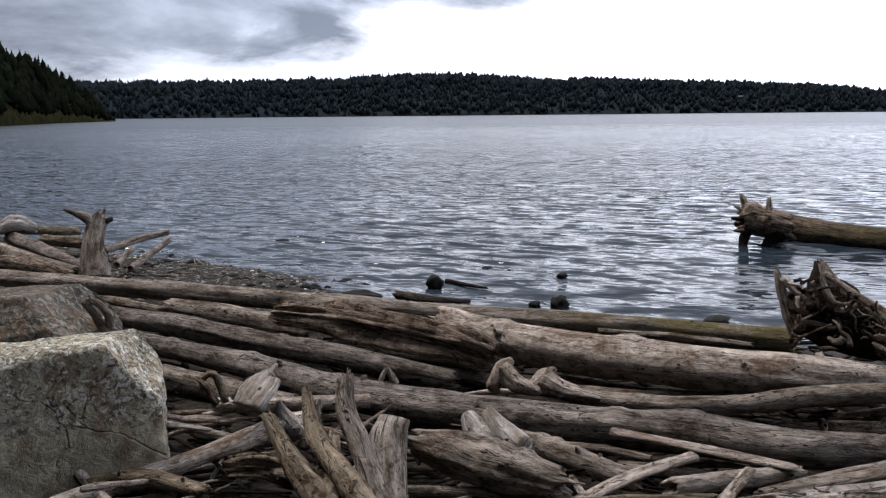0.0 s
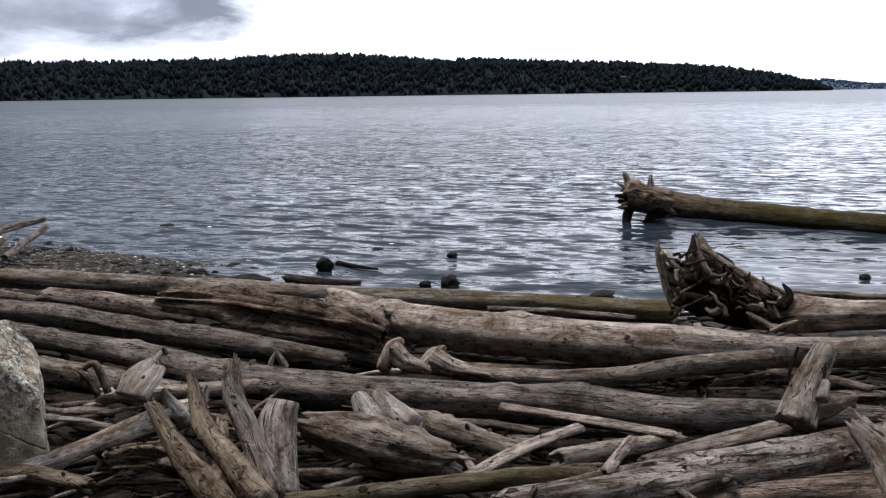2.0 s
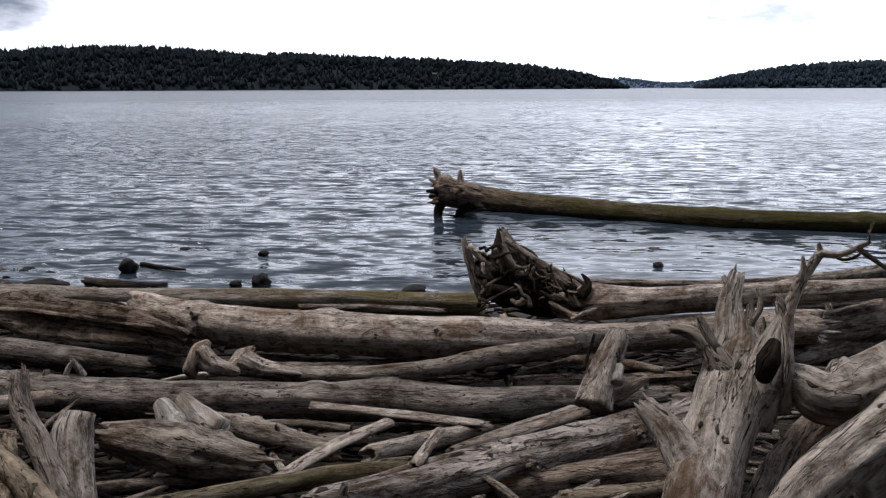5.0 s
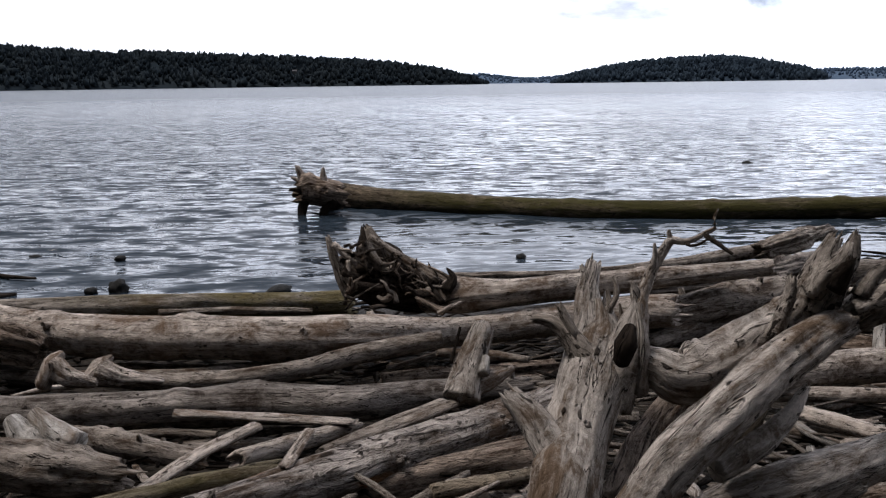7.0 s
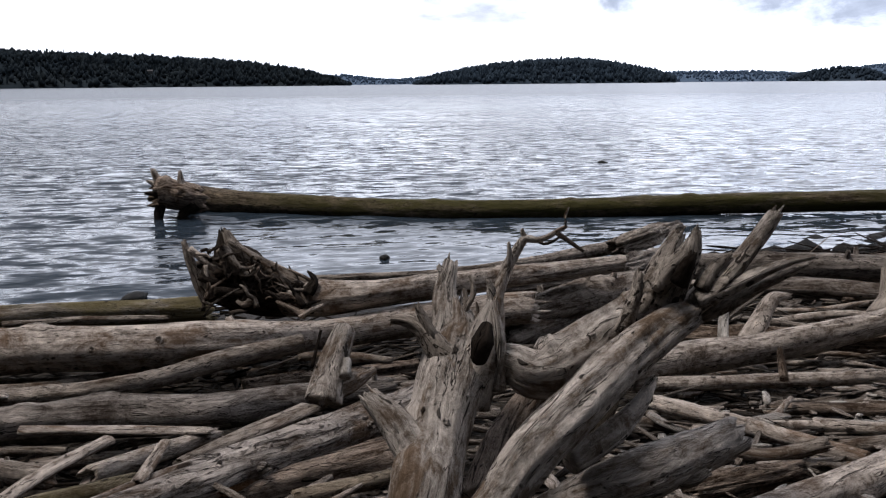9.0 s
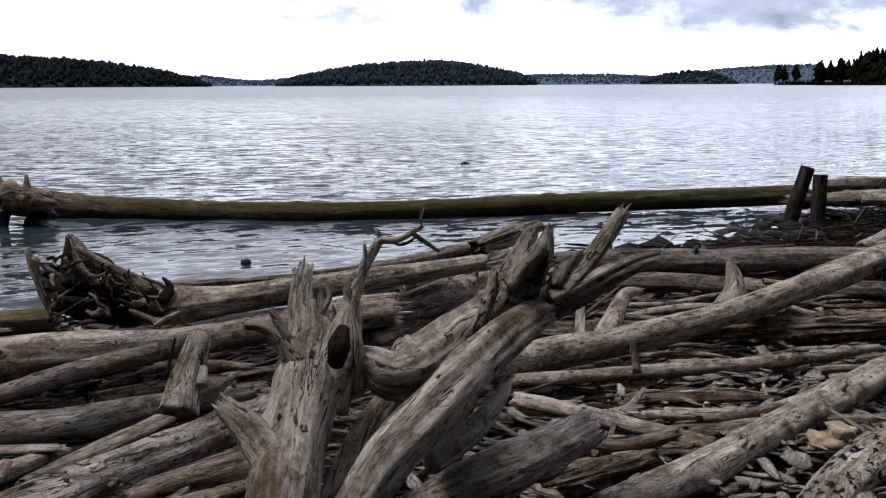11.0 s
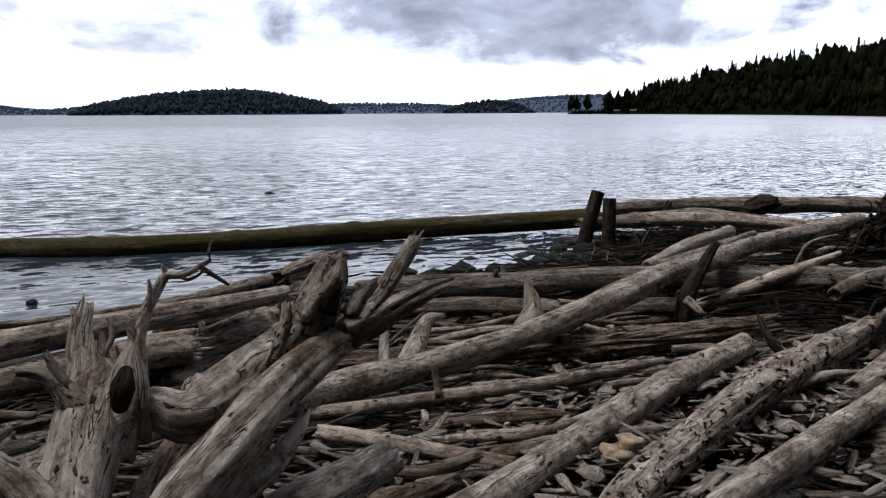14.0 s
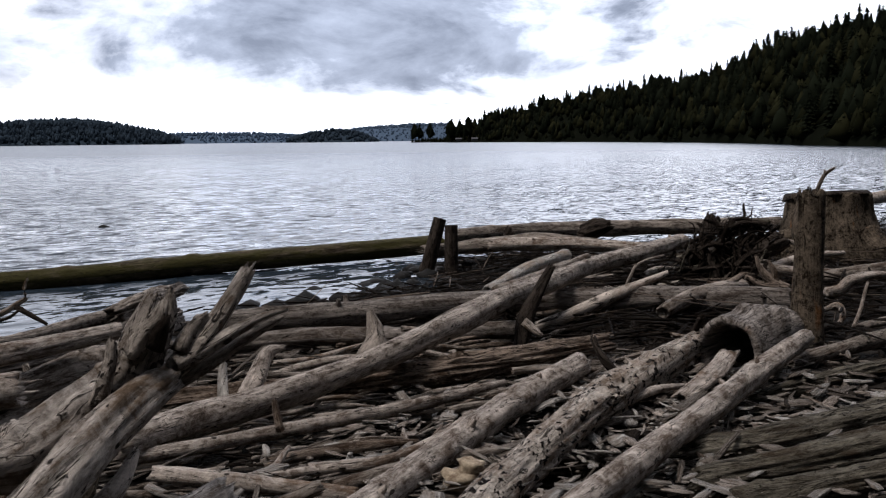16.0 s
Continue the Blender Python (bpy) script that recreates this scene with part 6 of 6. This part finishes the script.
branched("dark_branch", (6.666, 1.866, 0.499), "dark curved branch standing against a log", "branch", [
    ("branch", "dark", "hb", 1.2, (6.666, 1.866, 0.499), 0.033, (6.652, 1.911, 0.566), 0.032, (6.631, 1.977, 0.648), 0.032, (6.664, 2.038, 0.713), 0.028, (6.701, 2.085, 0.780), 0.025),
], 895)

# far stump on the other beach
branched("tree_stump", (-4.140, 11.344, 0.313), "dead grey stump with antler-like prongs", "stump", [
    ("trunk", "grey", "hb", 1.2, (-4.268, 11.688, 0.220), 0.195, (-4.338, 11.827, 0.588), 0.140, (-4.331, 11.970, 0.854), 0.120, (-4.290, 12.000, 1.007), 0.064),
    ("prong", "grey", "hb", 1.2, (-4.344, 11.964, 0.841), 0.078, (-4.466, 11.933, 0.973), 0.063, (-4.678, 11.861, 1.074), 0.021),
    ("prong", "dark", "hb", 1.2, (-4.293, 11.986, 0.881), 0.050, (-4.165, 12.037, 0.931), 0.028),
], 771)
branched("bleached_root", (-7.508, 16.827, 0.221), "bleached white root lying on the far beach", "root", [
    ("knob", "white", "bb", 2.0, (-6.695, 14.438, 0.547), 0.103, (-6.480, 14.540, 0.594), 0.120, (-6.249, 14.633, 0.520), 0.069),
    ("knob", "white", "bb", 2.0, (-6.452, 14.551, 0.575), 0.069, (-6.406, 14.584, 0.692), 0.043)], 791)


# the concrete blocks at the start
def block(at, size, turn, seed, label, breaks, mat=CONCRETE):
    """A block of old concrete; breaks: planes (direction, distance) behind which its corners have crumbled away."""
    me = lump("concrete_block", size, mat, seed, rough=0.05, square=20.0, n=6, freq=3.6)
    for v in me.vertices:
        for way, far in breaks:
            way = Vector(way).normalized()
            rough = 0.035 * float(fractal(v.co.x * 7 + seed, v.co.y * 7, v.co.z * 7, 3))
            over = v.co.dot(way) - far - rough
            if over > 0:
                v.co -= way * over * 0.97
    ob = part("concrete_block", me, at=at)
    ob.rotation_euler = (radians(-4), radians(-2), radians(turn))
    return tagged(ob, label, "concrete block", "broken concrete blocks")


block((-1.925, 4.583, 0.735), (1.04, 0.52, 0.74), 17, 3, "large lichen-covered block of old concrete with chipped edges", (((-0.1, -0.5, 0.86), 0.43), ((0.75, -0.2, 0.62), 0.475)))
block((-2.345, 5.12, 0.90), (1.02, 0.8, 0.72), 6, 4, "blackened cracked block of old concrete behind a larger one", (((0.72, -0.1, 0.7), 0.40), ((0.0, -0.8, 0.6), 0.44)), BLACKENED)


# ---- stones and woody debris ----
def stone(name, at, size, mat, seed, label, category="rock", rough=0.25):
    ob = part(name, lump(name, size, mat, seed, rough=rough * 1.6, n=3, freq=1.9), at=at)
    ob.rotation_euler = (0, 0, seed * 1.7)
    return tagged(ob, label, category, "rocks at the water's edge" if category == "rock" else "")


for k, (at, s) in enumerate((
    ((1.326, 10.798, 0.040), (0.22, 0.2, 0.2)), ((1.046, 10.845, 0.020), (0.14, 0.12, 0.1)), ((-0.106, 12.177, 0.060), (0.26, 0.22, 0.2)),
    ((1.607, 12.799, 0.020), (0.14, 0.12, 0.1)), ((0.632, 13.653, 0.000), (0.2, 0.12, 0.06)), ((2.881, 9.940, 0.020), (0.45, 0.2, 0.1)),
    ((18.650, 19.735, -0.020), (0.26, 0.2, 0.13)), ((6.210, 10.469, 0.000), (0.2, 0.13, 0.08)),
    ((-0.991, 11.447, 0.030), (0.5, 0.3, 0.14)), ((-3.888, 19.118, -0.03), (0.25, 0.2, 0.09)), ((-2.868, 17.038, -0.02), (0.25, 0.2, 0.08)),
)):
    stone("rock", at, s, ROCK, k + 1, "dark wet rock at the water's edge")
stone("stone", (4.555, 2.057, 0.429), (0.2, 0.17, 0.13), OCHRE, 31, "rounded ochre stone resting on debris", "stone", 0.5)
stone("stone", (4.599, 2.028, 0.510), (0.15, 0.13, 0.08), OCHRE, 32, "flat ochre stone on top of another", "stone", 0.5)
driftwood("stick", [(-0.564, 11.394, 0.050), (-0.165, 11.084, 0.037), (0.301, 11.122, 0.012)], [0.05, 0.06, 0.03], "dark", "bb", "dark waterlogged branch at the water's edge", "stick", "", 801)
driftwood("stick", [(0.041, 12.469, 0.030), (0.329, 12.116, 0.030), (0.553, 11.958, 0.020)], [0.03, 0.025, 0.015], "dark", "bb", "thin dark branch lying in shallow water", "stick", "", 802)


def chip_mesh(rng, flake):
    """A splinter of wood: a bent strip with five sides; a flake is broad and flat."""
    n, rows = 5, 4
    thick = rng.uniform(0.13, 0.34) if flake else rng.uniform(0.05, 0.13)
    high = 0.2 if flake else 0.55
    bend = rng.uniform(-0.08, 0.08)
    v, f, uvs = [], [], []
    for i in range(rows):
        t = i / (rows - 1)
        w = thick * (0.35 + 0.65 * math.sin(math.pi * (0.12 + 0.76 * t))) * (rng.uniform(0.6, 1.3) if flake else rng.uniform(0.8, 1.2))
        for j in range(n):
            a = j / n * 2 * math.pi
            v.append((t - 0.5, bend * math.sin(math.pi * t) + w * math.cos(a), high * w * math.sin(a) + (rng.uniform(-0.02, 0.02) if flake else 0.0)))
    for i in range(rows - 1):
        for j in range(n):
            j2 = (j + 1) % n
            f.append((i * n + j, i * n + j2, (i + 1) * n + j2, (i + 1) * n + j))
    f += [tuple(range(n))[::-1], tuple(range((rows - 1) * n, rows * n))]
    return np.array(v), f


def debris(name, area, count, size, heading, spread, layer, mat, label, seed, flakes=0):
    """Broken sticks and splinters strewn over a stretch of the beach, joined in one mesh."""
    rng = random.Random(seed)
    kinds = [chip_mesh(rng, k < flakes) for k in range(10)]
    vs, fs, uv, n = [], [], [], 0
    done = 0
    while done < count:
        x, y = rng.uniform(*area[0]), rng.uniform(*area[1])
        done += 1
        if math.hypot(x, y) < 2.2:
            continue
        edge = min(x - area[0][0], area[0][1] - x, y - area[1][0], area[1][1] - y)  # thins out towards its borders
        if rng.random() > edge * 1.1 + 0.5 * float(vnoise(x * 1.3, y * 1.3, seed * 1.7)):
            continue
        g = float(ground_height(x, y))
        if g < 0.02:
            continue
        v, f = kinds[rng.randrange(10)]
        s = size[0] * (size[1] / size[0]) ** rng.random() ** 1.6
        fat = min(1.3, 0.2 / s) * rng.uniform(0.5, 1.3)
        m = pose(x, y, g + rng.uniform(0, layer), rng.uniform(-20, 20), rng.gauss(0, 9), heading + rng.gauss(0, spread)) @ Matrix.Diagonal((s, s * fat, s * fat, 1))
        w = np.array([m @ Vector(p) for p in v])
        vs.append(w)
        fs += [tuple(i + n for i in q) for q in f]
        uv += [(v[i][0] * s + done, v[i][1] * s * 3 + v[i][2] * s * 3) for q in f for i in q]
        n += len(v)
    ob = part(name, mesh_of(name, np.vstack(vs), fs, WOOD[mat], uv))
    return tagged(ob, label, "wood debris", kind="stuff")


# near-black wood here carries the shade between the logs in its colour
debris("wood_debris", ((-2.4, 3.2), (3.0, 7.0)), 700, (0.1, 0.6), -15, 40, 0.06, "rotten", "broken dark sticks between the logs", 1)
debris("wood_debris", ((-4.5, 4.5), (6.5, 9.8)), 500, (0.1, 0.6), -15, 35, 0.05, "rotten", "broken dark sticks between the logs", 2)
debris("wood_debris", ((2.0, 8.6), (-0.4, 6.6)), 1500, (0.12, 0.9), -31, 22, 0.12, "grey", "grey sticks and splinters strewn over the beach", 3, flakes=3)
debris("wood_debris", ((2.0, 8.0), (-1.6, 4.1)), 2700, (0.06, 0.3), 0, 90, 0.12, "pale", "pale bark chips and splinters strewn over the beach", 4, flakes=7)
debris("wood_debris", ((2.0, 10.2), (-1.6, 4.1)), 2600, (0.05, 0.24), 0, 90, 0.06, "rotten", "dark bark chips strewn over the beach", 5, flakes=6)
# sticks coloured dark, as the shaded gaps between these logs look
debris("wood_debris", ((5.0, 14.0), (0.5, 8.0)), 700, (0.15, 1.0), -35, 30, 0.14, "dark", "sticks in the drift pile, darkened for the shade of its gaps", 6)
debris("wood_debris", ((10.0, 24.0), (-2.0, 8.5)), 1800, (0.2, 1.2), -40, 45, 0.2, "dark", "driftwood scattered over the spit", 7)
debris("wood_debris", ((9.0, 24.0), (-2.0, 8.5)), 1500, (0.2, 0.9), -40, 60, 0.14, "rotten", "dark wood scattered over the spit", 9)
debris("wood_debris", ((-9.0, -2.5), (9.5, 17.0)), 350, (0.15, 0.9), 20, 50, 0.1, "grey", "driftwood scattered on the far beach", 8)

debris("wood_debris", ((-3.2, 4.6), (2.8, 9.4)), 2200, (0.08, 0.5), -12, 50, 0.14, "rotten", "sticks and bark in the gaps of the pile, coloured as dark as their shade", 10)
debris("wood_debris", ((-2.4, 3.0), (2.8, 6.4)), 160, (0.08, 0.4), -12, 60, 0.15, "grey", "grey splinters in the gaps of the pile", 11)
debris("wood_debris", ((3.2, 7.8), (-1.0, 3.8)), 1000, (0.09, 0.34), 40, 80, 0.15, "white", "pale chips of bark on the beach", 12, flakes=8)
debris("wood_debris", ((2.4, 9.8), (0.2, 6.8)), 2000, (0.1, 0.6), -31, 30, 0.06, "rotten", "dark sticks on the beach", 13)

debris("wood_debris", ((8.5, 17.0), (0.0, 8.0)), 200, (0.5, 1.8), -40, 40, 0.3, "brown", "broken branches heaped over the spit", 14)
debris("wood_debris", ((8.5, 17.0), (0.0, 8.0)), 1800, (0.3, 1.3), -40, 70, 0.25, "rotten", "dark branches heaped over the spit", 15)

# sticks that lie loose on top, each a thing of its own
rng = random.Random(77)
STICKS = []
for k in range(12):
    pts = [(t - 0.5, rng.uniform(-0.05, 0.05), rng.uniform(-0.015, 0.015)) for t in (0, 0.35, 0.7, 1.0)]
    r = rng.uniform(0.022, 0.05)
    STICKS.append(limb("stick", pts, [r * 0.8, r, r * 0.9, r * 0.4], WOOD[("pale", "grey", "pale", "brown")[k % 4]], 900 + k, "bb", n=8, origin=(0, 0, 0), step=0.07))


def strew(count, area, heading, spread, size, lift, label):
    for _ in range(count):
        x, y = rng.uniform(*area[0]), rng.uniform(*area[1])
        if math.hypot(x, y) < 2.6:
            continue
        if x > 8.0 and y > 5.2 - 0.12 * (x - 8.0):
            continue
        s = rng.uniform(*size)
        ob = part("stick", STICKS[rng.randrange(12)])
        ob.matrix_world = pose(x, y, float(ground_height(x, y)) + rng.uniform(*lift), rng.uniform(0, 360), rng.gauss(0, 5), heading + rng.gauss(0, spread)) @ Matrix.Scale(s, 4)
        tagged(ob, label, "stick", "loose sticks")


strew(70, ((3.4, 8.0), (1.6, 5.0)), -31, 20, (0.4, 1.3), (0.04, 0.12), "weathered stick lying on wood debris")
strew(26, ((-1.8, 2.8), (3.4, 6.2)), -18, 35, (0.3, 0.8), (0.05, 0.16), "broken stick lying between logs")
strew(24, ((6.0, 12.0), (1.0, 6.5)), -35, 25, (0.5, 1.4), (0.05, 0.2), "grey stick lying in the drift pile")
strew(26, ((-1.5, -0.4), (4.0, 5.6)), 10, 60, (0.25, 0.7), (0.05, 0.22), "broken stick lying beside the concrete block")
strew(22, ((9.0, 16.0), (1.0, 7.5)), -40, 35, (0.9, 2.2), (0.1, 0.35), "weathered branch lying on the spit")
strew(30, ((4.2, 8.5), (0.0, 2.4)), 30, 60, (0.2, 0.5), (0.03, 0.09), "short splinter of wood on bark chips")


def pebbles(name, area, count, size, mat, label, seed, low=-0.04, high=0.25):
    gen = np.random.RandomState(seed)
    bm = bmesh.new()
    bmesh.ops.create_icosphere(bm, subdivisions=1, radius=1.0)
    unit = np.array([v.co for v in bm.verts])
    tri = [tuple(v.index for v in f.verts) for f in bm.faces]
    bm.free()
    vs, fs, n = [], [], 0
    x, y = gen.uniform(*area[0], count), gen.uniform(*area[1], count)
    z = ground_height(x, y)
    for i in range(count):
        if low < z[i] < high:
            s = size[0] * (size[1] / size[0]) ** gen.rand() ** 2
            vs.append((unit * (1 + gen.uniform(-0.25, 0.25, (len(unit), 1)))) * [s, s * gen.uniform(0.6, 1), s * gen.uniform(0.4, 0.7)] + [x[i], y[i], z[i]])
            fs += [tuple(k + n for k in q) for q in tri]
            n += len(unit)
    tagged(part(name, mesh_of(name, np.vstack(vs), fs, mat)), label, "pebbles", kind="stuff")


pebbles("pebbles", ((-7.5, 1.5), (9.5, 17.5)), 9000, (0.012, 0.055), PEBBLE, "grey pebbles on the wet beach", 3)
pebbles("shore_rocks", ((-6.0, 1.0), (10.4, 16.5)), 450, (0.025, 0.1), ROCK, "dark weedy stones along the wet beach", 6, -0.1, 0.12)
pebbles("shore_rocks", ((9.5, 15.5), (6.4, 10.2)), 260, (0.06, 0.3), ROCK, "dark weedy rocks in the shallows by the posts", 7, -0.22, 0.05)
pebbles("sea_foam", ((-7.0, -0.8), (11.0, 17.5)), 1700, (0.008, 0.035), FOAM, "thin white foam along the waterline", 8, -0.012, 0.018)
pebbles("shore_rocks", ((8.0, 15.5), (6.0, 11.0)), 420, (0.05, 0.22), ROCK, "dark weedy rocks along the waterline", 4, -0.16, 0.12)
pebbles("shore_rocks", ((-3.0, 3.5), (9.6, 13.0)), 120, (0.03, 0.1), ROCK, "dark wet stones in the shallows", 5, -0.1, 0.06)
